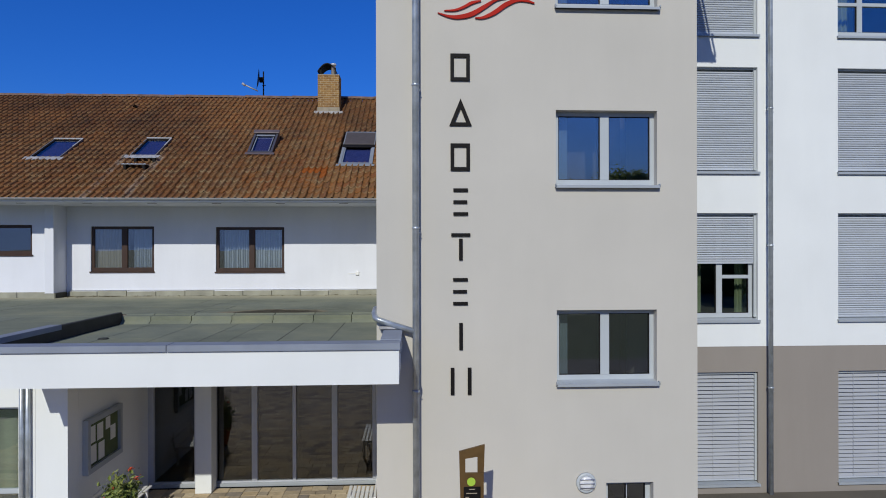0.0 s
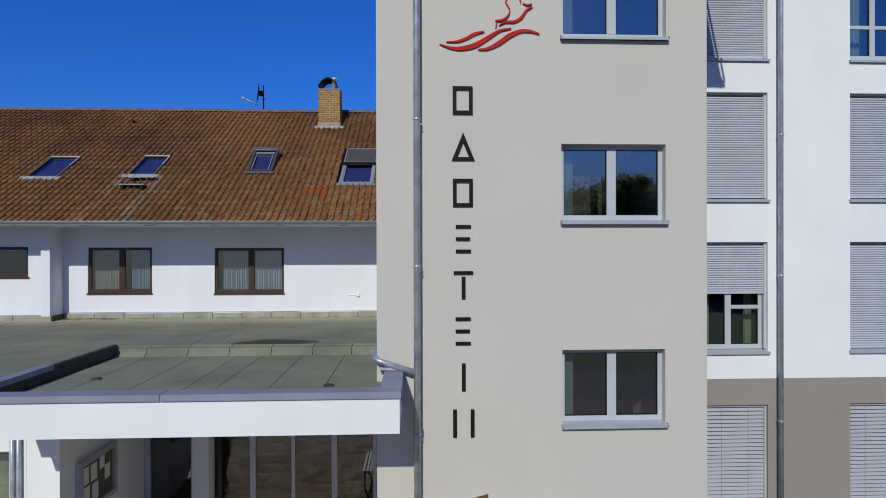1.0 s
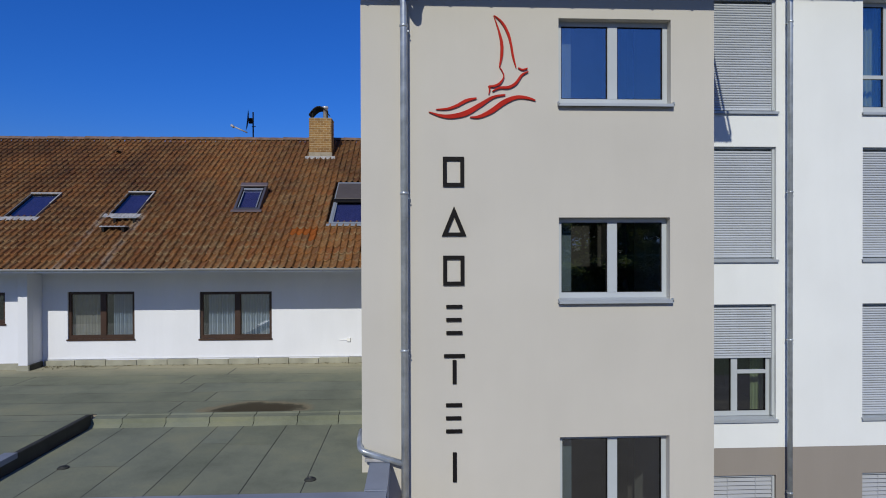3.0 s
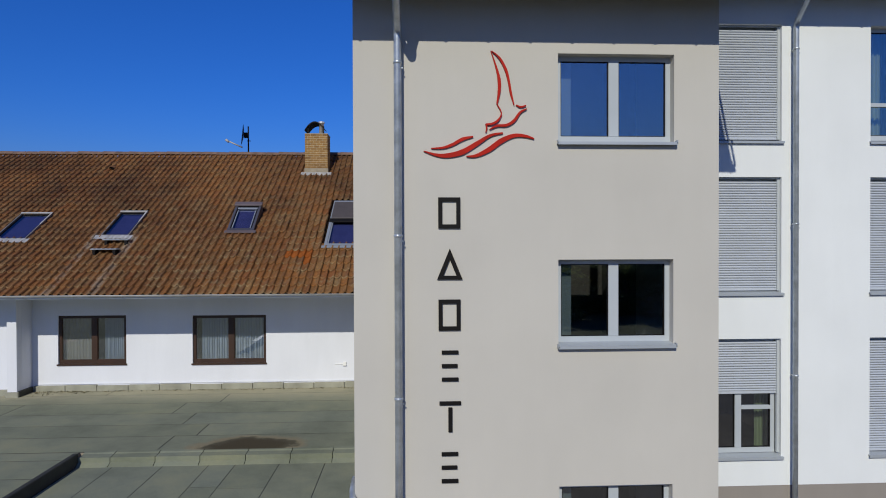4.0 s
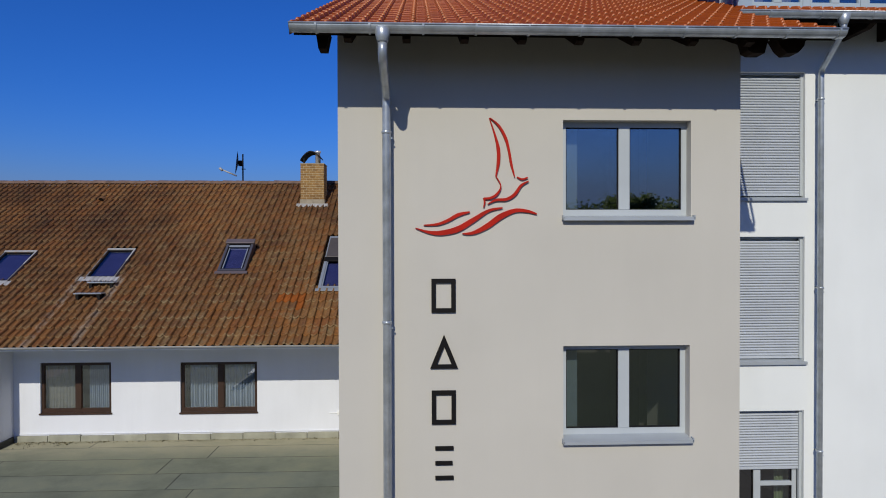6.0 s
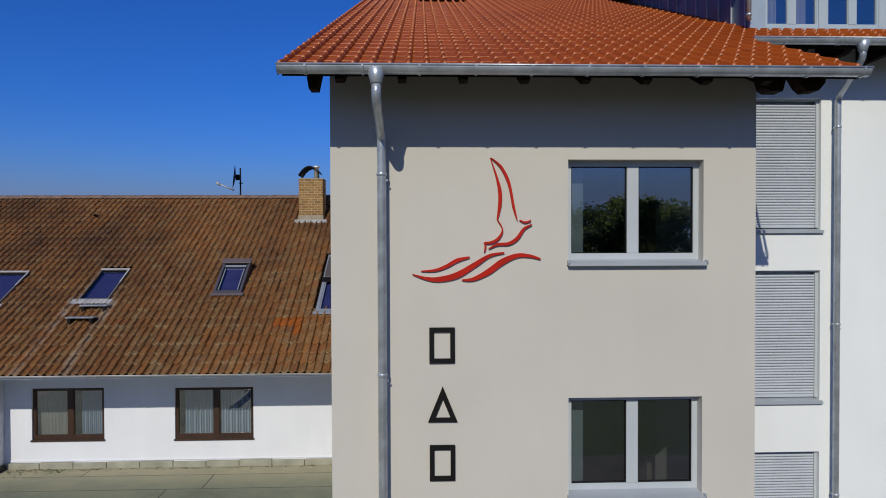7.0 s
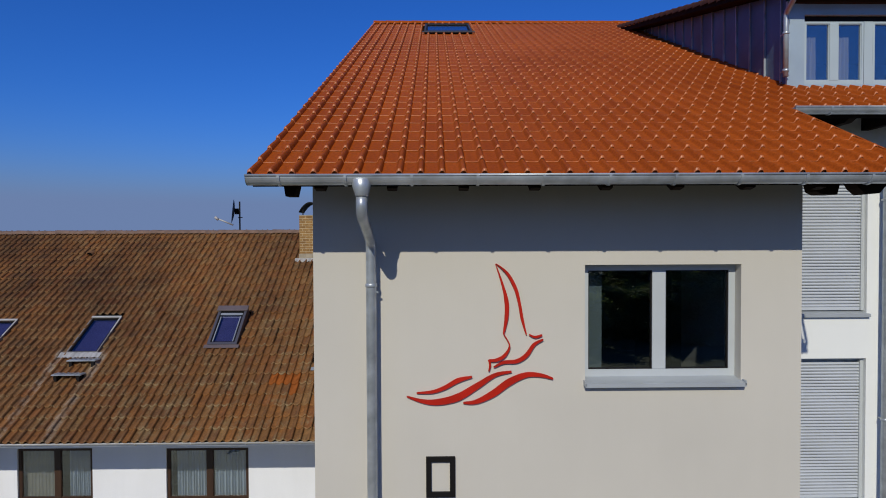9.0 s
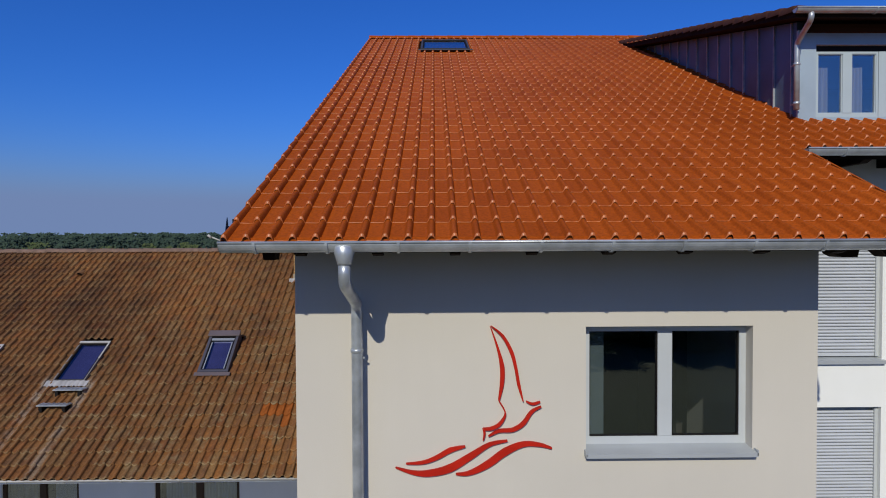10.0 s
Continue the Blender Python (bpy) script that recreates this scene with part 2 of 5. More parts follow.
DARKGLASS = glass_mat("door_glass", (0.55, 0.57, 0.60), 0.06)
SKYGLASS = glass_mat("roof_window_glass", (0.74, 0.74, 0.82), 0.05)
NEWTILE_TONES = [(0.335, 0.066, 0.008), (0.395, 0.082, 0.010), (0.365, 0.073, 0.009), (0.42, 0.089, 0.011)]
# paler than the tile: sun glint on the noses painted into the colour
GLINT_TONES = [(0.45, 0.115, 0.022), (0.50, 0.135, 0.026), (0.47, 0.125, 0.024), (0.53, 0.145, 0.03)]
NEWTILE = tile_mat("orange_clay_tile", NEWTILE_TONES, (0.88, 0.86, 0.84), 0.45, "island", spec=0.03)
NEWGLINT = tile_mat("orange_nose_glint", GLINT_TONES, (0.94, 0.93, 0.92), 0.42, "island", spec=0.6)
NEWGLINT_ONE = tile_mat("orange_nose_glint_single", GLINT_TONES, (0.94, 0.93, 0.92), 0.42, "object", spec=0.6)
NEWTILE_ONE = tile_mat("orange_clay_tile_single", NEWTILE_TONES, (0.88, 0.86, 0.84), 0.45, "object", spec=0.03)
OLDTILE_TONES = [(0.190, 0.078, 0.019), (0.235, 0.090, 0.020), (0.215, 0.105, 0.034), (0.200, 0.084, 0.021), (0.255, 0.102, 0.023), (0.165, 0.076, 0.026), (0.225, 0.080, 0.018), (0.240, 0.125, 0.042), (0.195, 0.082, 0.021)]
OLDTILE = tile_mat("weathered_brown_tile", OLDTILE_TONES, (0.46, 0.42, 0.38), 0.85, "island", (0.215, 0.155, 0.078), pale=0.52)
OLDLIP = tile_mat("pale_tile_edge", OLDTILE_TONES, (0.46, 0.42, 0.38), 0.9, "island", (0.29, 0.22, 0.12), pale=0.46)
OLDLIP_ONE = tile_mat("pale_tile_edge_single", OLDTILE_TONES, (0.46, 0.42, 0.38), 0.9, "object", (0.29, 0.22, 0.12), pale=0.46)
OLDTILE_ONE = tile_mat("weathered_brown_tile_single", OLDTILE_TONES, (0.46, 0.42, 0.38), 0.85, "object", (0.215, 0.155, 0.078), pale=0.52)
RIDGECLAY = plain("weathered_ridge_tile", (0.165, 0.105, 0.080), 0.9, 0, 0.3, 5, 60, 0.3)
DARKTILE = plain("dark_edge_tile", (0.055, 0.020, 0.014), 0.8, 0, 0.25, 6, 60, 0.2, spec=0.2)
FRESHTILE = plain("fresh_orange_tile", (0.235, 0.070, 0.016), 0.8, 0, 0.3, 6, 60, 0.2, spec=0.1)


def brick_like(name, tones, rough=0.9, by="object", grain=70):
    m, nt, b = material(name)
    if by == "object":
        rnd = nt.nodes.new("ShaderNodeObjectInfo").outputs["Random"]
    else:
        rnd = nt.nodes.new("ShaderNodeNewGeometry").outputs["Random Per Island"]
    c = ramp(nt, rnd, [(i / (len(tones) - 1), t) for i, t in enumerate(tones)])
    s = ramp(nt, noise_tex(nt, 9, 5, 0.7), ((0.3, (0.75,) * 3), (0.65, (1.05,) * 3)))
    nt.links.new(mix(nt, 1.0, c, s, "MULTIPLY"), b.inputs["Base Color"])
    b.inputs["Roughness"].default_value = rough
    bump(nt, b, noise_tex(nt, grain, 3), 0.3, 0.004)
    return m


BRICK = brick_like("yellow_brick", [(0.205, 0.108, 0.036), (0.33, 0.19, 0.062), (0.255, 0.14, 0.047), (0.30, 0.165, 0.055)])
PAVER_TONES = [(0.50, 0.385, 0.24), (0.58, 0.46, 0.30), (0.30, 0.245, 0.18), (0.61, 0.50, 0.34), (0.25, 0.215, 0.18)]
PAVER = brick_like("concrete_paver", PAVER_TONES)
PAVER_REST = brick_like("concrete_paver_far", PAVER_TONES, by="island")
LEAF_TONES = [(0.09, 0.13, 0.06), (0.11, 0.15, 0.065), (0.10, 0.14, 0.06), (0.13, 0.17, 0.07)]
LEAF = brick_like("tree_leaf", LEAF_TONES, 0.7, "island", 30)
lt = LEAF.node_tree
glow = lt.nodes.new("ShaderNodeBsdfTranslucent")  # sun shines through the leaves
glow.inputs["Color"].default_value = (0.20, 0.26, 0.07, 1)
both = lt.nodes.new("ShaderNodeMixShader")
both.inputs[0].default_value = 0.45
lt.links.new(lt.nodes["Principled BSDF"].outputs[0], both.inputs[1])
lt.links.new(glow.outputs[0], both.inputs[2])
lt.links.new(both.outputs[0], lt.nodes["Material Output"].inputs[0])
TUBLEAF = brick_like("tub_plant_leaf", [(0.10, 0.15, 0.03), (0.18, 0.22, 0.045), (0.27, 0.29, 0.07)], 0.6, "island", 30)
# the bluish cast of distance haze is mixed into this green
FARLEAF = brick_like("hazed_far_foliage", [(0.022, 0.047, 0.034), (0.026, 0.052, 0.036), (0.032, 0.058, 0.036)], 0.95, "island", 3)
BARK = plain("bark", (0.09, 0.065, 0.045), 0.95, 0, 0.35, 6, 30, 0.6, stretch=(1, 1, 0.2))
MIDLEAF = brick_like("field_tree_foliage", [(0.045, 0.07, 0.022), (0.06, 0.085, 0.026), (0.075, 0.10, 0.032)], 0.95, "island", 3)
LITTER = brick_like("dry_leaf", [(0.10, 0.075, 0.035), (0.06, 0.06, 0.025), (0.16, 0.115, 0.05)], 0.9, "island", 60)
PETAL = brick_like("flower_petal", [(0.55, 0.05, 0.02), (0.62, 0.12, 0.02), (0.45, 0.03, 0.03)], 0.6, "island")


def bitumen(name):
    """Green-grey slated roofing felt with dirt, moss and one dried puddle."""
    m, nt, b = material(name)
    rnd = nt.nodes.new("ShaderNodeObjectInfo").outputs["Random"]
    c = ramp(nt, rnd, ((0.0, (0.178, 0.194, 0.138)), (0.5, (0.206, 0.220, 0.156)), (1.0, (0.192, 0.212, 0.164))))
    cloud = ramp(nt, noise_tex(nt, 0.9, 6, 0.65), ((0.3, (0.72, 0.73, 0.72)), (0.5, (1.0, 1.0, 0.98)), (0.68, (1.24, 1.18, 1.06))))
    c = mix(nt, 1.0, c, cloud, "MULTIPLY")
    # pale silt along the wall foot
    g = nt.nodes.new("ShaderNodeSeparateXYZ")
    nt.links.new(place(nt), g.inputs[0])
    edge = nt.nodes.new("ShaderNodeMapRange")
    edge.inputs["From Min"].default_value, edge.inputs["From Max"].default_value = 15.9, 16.95
    nt.links.new(g.outputs["Y"], edge.inputs["Value"])
    silt = mix(nt, 1.0, edge.outputs[0], ramp(nt, noise_tex(nt, 1.6, 5, 0.7, (0.5, 1, 1)), ((0.30, (0.35,) * 3), (0.55, (1, 1, 1)))), "MULTIPLY")
    c = mix(nt, silt, c, (0.36, 0.335, 0.23))
    # dried puddle
    d = nt.nodes.new("ShaderNodeVectorMath")
    d.operation = "SUBTRACT"
    nt.links.new(place(nt, (0.62, 1.15, 0)), d.inputs[0])
    d.inputs[1].default_value = (-3.10 * 0.62, 12.92 * 1.15, 0)
    ln = nt.nodes.new("ShaderNodeVectorMath")
    ln.operation = "LENGTH"
    nt.links.new(d.outputs[0], ln.inputs[0])
    w = nt.nodes.new("ShaderNodeMath")
    w.operation = "MULTIPLY_ADD"
    nt.links.new(noise_tex(nt, 1.7, 5, 0.7), w.inputs[0])
    w.inputs[1].default_value = 0.62
    nt.links.new(ln.outputs["Value"], w.inputs[2])
    pool = ramp(nt, w.outputs[0], ((0.66, (1, 1, 1)), (0.78, (0.8, 0.8, 0.8)), (0.86, (0, 0, 0))))
    rim = ramp(nt, w.outputs[0], ((0.72, (0, 0, 0)), (0.86, (0.8, 0.8, 0.8)), (1.30, (0, 0, 0))))
    # water stands on the upper roof alone, against the step
    dam = nt.nodes.new("ShaderNodeMapRange")
    dam.inputs["From Min"].default_value, dam.inputs["From Max"].default_value = 12.68, 12.72
    nt.links.new(g.outputs["Y"], dam.inputs["Value"])
    c = mix(nt, mix(nt, 1.0, rim, dam.outputs[0], "MULTIPLY"), c, (0.235, 0.185, 0.105))
    c = mix(nt, mix(nt, 1.0, pool, dam.outputs[0], "MULTIPLY"), c, (0.048, 0.035, 0.012))
    speck = ramp(nt, noise_tex(nt, 120, 2), ((0.3, (0.75,) * 3), (0.65, (1.05,) * 3)))
    nt.links.new(mix(nt, 1.0, c, speck, "MULTIPLY"), b.inputs["Base Color"])
    b.inputs["Roughness"].default_value = 0.9
    bump(nt, b, noise_tex(nt, 150, 3), 0.4, 0.004)
    return m


FELTROOF = bitumen("green_grey_roofing_felt")
UPSTAND = plain("pale_felt_upstand", (0.30, 0.295, 0.235), 0.9, 0, 0.2, 2.5, 60, 0.3)
SEAM = plain("tar_seam", (0.030, 0.031, 0.026), 0.7, 0, 0.2)
EARTH = plain("field_ground", (0.036, 0.052, 0.018), 0.95, 0, 0.4, 0.05, 3, 0.3)
UNREAD = plain("faded_ink", (0.32, 0.27, 0.20), 0.7, 0, 0.1)


# ---- mesh helpers ----
def box(bm, x0, x1, y0, y1, z0, z1, bevel=0.0):
    vs = [bm.verts.new((x, y, z)) for z in (z0, z1) for y in (y0, y1) for x in (x0, x1)]
    fs = [bm.faces.new([vs[i] for i in q]) for q in ((0, 2, 3, 1), (4, 5, 7, 6), (0, 1, 5, 4), (1, 3, 7, 5), (3, 2, 6, 7), (2, 0, 4, 6))]
    if bevel:
        es = list({e for f in fs for e in f.edges})
        bmesh.ops.bevel(bm, geom=es, offset=bevel, segments=1, affect="EDGES", profile=0.5)
    return bm


def boxes(*specs, bevel=0.0):
    bm = bmesh.new()
    for s in specs:
        box(bm, *s, bevel=bevel)
    return bm


def prism(bm, outline, axis, a, b):
    """Extrudes a closed outline of 2D points along an axis from a to b."""
    def at(p, s):
        return {"x": (s, p[0], p[1]), "y": (p[0], s, p[1]), "z": (p[0], p[1], s)}[axis]
    lo = [bm.verts.new(at(p, a)) for p in outline]
    hi = [bm.verts.new(at(p, b)) for p in outline]
    n = len(outline)
    bm.faces.new(lo)
    bm.faces.new(hi[::-1])
    for i in range(n):
        bm.faces.new((lo[i], hi[i], hi[(i + 1) % n], lo[(i + 1) % n]))
    bmesh.ops.recalc_face_normals(bm, faces=bm.faces)
    return bm


def tube(bm, points, r, sides=14, cap=True):
    """A round pipe along points; r is one radius or one a point."""
    pts = [Vector(p) for p in points]
    rs = r if isinstance(r, (list, tuple)) else [r] * len(pts)
    rings = []
    side = None
    for i, p in enumerate(pts):
        d = (pts[min(i + 1, len(pts) - 1)] - pts[max(i - 1, 0)]).normalized()
        if side is None:
            side = d.orthogonal().normalized()
        side = (side - d * side.dot(d)).normalized()
        up = d.cross(side)
        rings.append([bm.verts.new(p + (side * math.cos(a) + up * math.sin(a)) * rs[i]) for a in (2 * math.pi * k / sides for k in range(sides))])
    for a, b in zip(rings, rings[1:]):
        for k in range(sides):
            f = bm.faces.new((a[k], a[(k + 1) % sides], b[(k + 1) % sides], b[k]))
            f.smooth = True
    if cap:
        bm.faces.new(rings[0][::-1])
        bm.faces.new(rings[-1])
    return bm


def bend(points, steps=5):
    """Rounds the corners of a path."""
    pts = [Vector(p) for p in points]
    out = [pts[0]]
    for a, b, c in zip(pts, pts[1:], pts[2:]):
        p, q = b + (a - b).normalized() * min(0.09, (a - b).length * 0.45), b + (c - b).normalized() * min(0.09, (c - b).length * 0.45)
        for k in range(steps + 1):
            t = k / steps
            out.append(p.lerp(b, t).lerp(b.lerp(q, t), t))
    out.append(pts[-1])
    return out


def mesh_from(bm, name, mat):
    me = bpy.data.meshes.new(name)
    bm.to_mesh(me)
    bm.free()
    me.materials.append(mat)
    return me


def part(name, bm, mat, parent, label=""):
    ob = new(name, mesh_from(bm, name, mat))
    ob.parent = parent
    return tagged(ob, label) if label else ob


def thing(name, label, category, group="", kind="", at=(0, 0, 0)):
    ob = new(name)
    ob.location = at
    ob.empty_display_size = 0.2
    return tagged(ob, label, category, group, kind)


def solid(name, bm, mat, label, category, group="", kind=""):
    return tagged(new(name, mesh_from(bm, name, mat)), label, category, group, kind)


def holed(axis, a0, a1, z0, z1, d0, d1, holes=()):
    """A wall slab with openings. axis 'y': runs along x, thick from d0 to d1 in y; axis 'x': runs along y."""
    us = sorted({a0, a1, *[h[i] for h in holes for i in (0, 1)]})
    vs = sorted({z0, z1, *[h[i] for h in holes for i in (2, 3)]})
    us = [u for u in us if a0 <= u <= a1]
    vs = [v for v in vs if z0 <= v <= z1]
    bm = bmesh.new()
    cache = {}

    def vert(u, d, v):
        key = (u, d, v)
        if key not in cache:
            cache[key] = bm.verts.new((u, d, v) if axis == "y" else (d, u, v))
        return cache[key]

    def full(i, j):
        if not (0 <= i < len(us) - 1 and 0 <= j < len(vs) - 1):
            return False
        u, v = (us[i] + us[i + 1]) / 2, (vs[j] + vs[j + 1]) / 2
        return not any(h[0] < u < h[1] and h[2] < v < h[3] for h in holes)

    for i in range(len(us) - 1):
        for j in range(len(vs) - 1):
            if not full(i, j):
                continue
            u0, u1, v0, v1 = us[i], us[i + 1], vs[j], vs[j + 1]
            bm.faces.new([vert(*p) for p in ((u0, d0, v0), (u1, d0, v0), (u1, d0, v1), (u0, d0, v1))])
            bm.faces.new([vert(*p) for p in ((u0, d1, v0), (u0, d1, v1), (u1, d1, v1), (u1, d1, v0))])
            for di, dj, e in ((-1, 0, ((u0, v0), (u0, v1))), (1, 0, ((u1, v0), (u1, v1))), (0, -1, ((u0, v0), (u1, v0))), (0, 1, ((u0, v1), (u1, v1)))):
                if not full(i + di, j + dj):
                    (ua, va), (ub, vb) = e
                    bm.faces.new([vert(*p) for p in ((ua, d0, va), (ub, d0, vb), (ub, d1, vb), (ua, d1, va))])
    bmesh.ops.recalc_face_normals(bm, faces=bm.faces)
    return bm


def array_mesh(name, verts, faces, mat, smooth=True, lip=None):
    me = bpy.data.meshes.new(name)
    me.from_pydata(verts, [], faces)
    me.materials.append(mat)
    if smooth:
        me.polygons.foreach_set("use_smooth", [True] * len(me.polygons))
    if smooth == "tile":  # a crisp arris between the face of a tile and its rounded foot
        ends = np.empty(len(me.edges) * 2, dtype=np.int32)
        me.edges.foreach_get("vertices", ends)
        ends = ends.reshape(-1, 2) % 4
        me.edges.foreach_set("use_edge_sharp", ((ends[:, 0] == 1) & (ends[:, 1] == 1)).tolist())
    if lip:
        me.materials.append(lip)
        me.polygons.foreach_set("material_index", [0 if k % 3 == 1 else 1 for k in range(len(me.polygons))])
    me.update()
    return me


def tile_shape(w, length, profile, tilt, thick, lip=0.0, pan=1.0):
    """One interlocking tile from its cross profile of (share of the width, height); x across, y up the slope, z off the roof."""
    verts, faces = [], []
    n = len(profile)
    for u, h in profile:
        f = -lip * math.sin(math.pi * min(1, u)) ** 0.7
        roll = min(1.0, max(0.0, h / 0.028))
        share = pan + (1 - pan) * roll  # the pan lies closer than the roll
        up, e = tilt * share, 1.05 if pan == 1.0 else 0.14 + 1.06 * roll
        verts += [(u * w, f + 0.004 * e, h + up - 0.006 * e), (u * w, f + 0.016 * e, h + up + 0.002 * e), (u * w, length, h), (u * w, f, h + up - thick * share)]
    for k in range(n - 1):
        a, b = 4 * k, 4 * k + 4
        faces += [(a, b, b + 1, a + 1), (a + 1, b + 1, b + 2, a + 2), (a + 3, b + 3, b, a)]
    return verts, faces


NEW_PROFILE = ((0.0, -0.004), (0.05, 0.001), (0.20, 0.000), (0.45, -0.001), (0.61, 0.000), (0.66, 0.006), (0.71, 0.021), (0.77, 0.031), (0.84, 0.033), (0.91, 0.028), (0.965, 0.012), (1.01, -0.008))
OLD_PROFILE = ((0.0, 0.012), (0.08, -0.002), (0.25, -0.010), (0.45, -0.002), (0.62, 0.022), (0.74, 0.044), (0.84, 0.050), (0.92, 0.036), (0.97, 0.010), (1.0, -0.018))


# ---- ground ----
def ground_sheet():
    bm = bmesh.new()
    s = 2400
    n = 24
    grid = [[bm.verts.new((-s + 2 * s * i / n, -s + 2 * s * j / n, 0)) for j in range(n + 1)] for i in range(n + 1)]
    for i in range(n):
        for j in range(n):
            bm.faces.new((grid[i][j], grid[i + 1][j], grid[i + 1][j + 1], grid[i][j + 1]))
    return solid("ground", bm, EARTH, "flat green and brown field ground to the horizon", "ground", kind="structure")


ground_sheet()
TERRACE = 0.46
solid("forecourt", boxes((2.203, 30, -1.9, 12.2, 0.0, 0.30)), YARD, "grey-brown paved yard beside the tower", "pavement", kind="structure")
solid("road", boxes((-70, 70, -8, -2, 0.0, 0.03)), ASPHALT, "weathered grey asphalt road between the houses and the garden trees", "road", kind="structure")
terrace = solid("terrace", boxes((-14, 2.2, 1.9, 12.65, 0.0, TERRACE - 0.03)), MORTAR, "raised paved terrace in front of the glazed entrance", "terrace", kind="structure")

# ---- tower of the new building ----
FACE = 9.99
TOWER_L, TOWER_R = -0.887, 4.232
NEW_SLOPE, NEW_Y, NEW_Z = 0.456, 9.16, 11.065
OLD_SLOPE, OLD_Y, OLD_Z = 0.597, 15.87, 6.40


def new_roof_z(y):
    return NEW_Z + NEW_SLOPE * (y - NEW_Y)


def old_roof_z(y):
    return OLD_Z + OLD_SLOPE * (y - OLD_Y)


hotel = thing("hotel_building", "greige stair tower and white wing under one orange tiled roof", "building")
WIN = [(1.945, 3.59, 8.945, 10.21), (1.947, 3.58, 6.115, 7.345), (1.957, 3.57, 2.98, 4.172)]
LOWWIN = (2.746, 3.51, 0.53, 1.42)
part("front_wall", holed("y", TOWER_L, TOWER_R, 0, 11.29, FACE, FACE + 0.36, [*WIN, LOWWIN]), GREIGE, hotel)
part("side_wall", boxes((TOWER_L, TOWER_L + 0.36, FACE + 0.363, 21.0, 0, 11.3)), GREIGE, hotel)
bm = bmesh.new()
prism(bm, [(FACE + 0.363, 11.302), (21.0, 11.302), (21.0, new_roof_z(21.0) - 0.25), (FACE + 0.363, new_roof_z(FACE + 0.363) - 0.25)], "x", TOWER_L, TOWER_L + 0.36)
part("gable_wall", bm, GREIGE, hotel)
bm = bmesh.new()
prism(bm, [(FACE + 0.363, 0), (12.237, 0), (12.237, new_roof_z(12.237) - 0.2), (FACE + 0.363, new_roof_z(FACE + 0.363) - 0.2)], "x", TOWER_R - 0.36, TOWER_R)
part("side_wall", bm, GREIGE, hotel)
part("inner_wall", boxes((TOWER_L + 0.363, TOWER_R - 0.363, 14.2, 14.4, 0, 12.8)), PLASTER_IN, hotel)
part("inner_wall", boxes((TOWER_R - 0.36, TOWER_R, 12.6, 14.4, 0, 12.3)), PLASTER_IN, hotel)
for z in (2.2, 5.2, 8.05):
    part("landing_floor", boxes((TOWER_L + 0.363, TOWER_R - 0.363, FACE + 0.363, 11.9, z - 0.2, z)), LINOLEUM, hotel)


def stair_flight(z):
    """A dark flight of steps seen behind the stair windows."""
    bm = bmesh.new()
    for k in range(8):
        box(bm, 0.6, 2.7, 12.0 + 0.27 * k, 12.3 + 0.27 * k, z + 0.17 * k, z + 0.17 * (k + 1))
    return part("stair_flight", bm, LINOLEUM, hotel)


for z in (2.2, 5.2, 8.05):
    stair_flight(z)


def casement(parent, x0, x1, z0, z1, y, split, frame_mat=FRAME, sill_mat=SILL, glass=GLASS, rim=0.075, mull=0.155, foot=0.10, deep=0.07, transom=None, sill_out=0.045, fixed=False):
    """Two-light window set back in its opening: frame, sashes with panes, metal sill with upturned ends."""
    w = part("window", holed("y", x0, x1, z0, z1, y, y + deep, [(x0 + rim, x1 - rim, z0 + foot, z1 - rim)]), frame_mat, parent)
    mid = x0 + (x1 - x0) * split
    part("mullion", boxes((mid - mull / 2, mid + mull / 2, y - 0.006, y + deep - 0.004, z0 + foot, z1 - rim), bevel=0.005), frame_mat, w)
    lights = [(x0 + rim, mid - mull / 2), (mid + mull / 2, x1 - rim)]
    for a, b in lights:
        zs = [z0 + foot, z1 - rim]
        held = (a > mid) if fixed == "right" else (fixed and a < mid)
        bar = None if held else transom
        if bar:
            zs = [z0 + foot, bar, z1 - rim]
        for lo, hi in zip(zs, zs[1:]):
            s = 0.011
            part("sash", holed("y", a, b, lo, hi, y + 0.012, y + 0.05, [(a + s, b - s, lo + s, hi - s)]), BLACK if frame_mat is FRAME else frame_mat, w)
            p = part("pane", boxes((a + s, b - s, y + 0.028, y + 0.036, lo + s, hi - s)), glass, w)
            if bar and hi != zs[-1]:
                part("transom", boxes((a, b, y - 0.004, y + 0.055, hi - 0.035, hi + 0.035), bevel=0.004), frame_mat, w)
    if sill_mat:
        bm = bmesh.new()
        yb = y + 0.002
        prism(bm, [(yb, z0 + 0.012), (y - 0.17 - sill_out, z0 - 0.018), (y - 0.17 - sill_out, z0 - 0.058), (y - 0.155 - sill_out, z0 - 0.058), (y - 0.155 - sill_out, z0 - 0.032), (yb, z0 - 0.003)], "x", x0 - 0.012, x1 + 0.022)
        for xa in (x0 - 0.018, x1 + 0.012):
            box(bm, xa, xa + 0.014, y - 0.17 - sill_out, y - 0.1, z0 - 0.045, z0 + 0.008)
        part("sill", bm, sill_mat, w)
    return w


for x0, x1, z0, z1 in WIN:
    casement(hotel, x0, x1, z0 + 0.05, z1, FACE + 0.135, 0.503, rim=0.068, mull=0.145, foot=0.088)
casement(hotel, *LOWWIN[:2], LOWWIN[2] + 0.05, LOWWIN[3], FACE + 0.155, 0.5, mull=0.014)

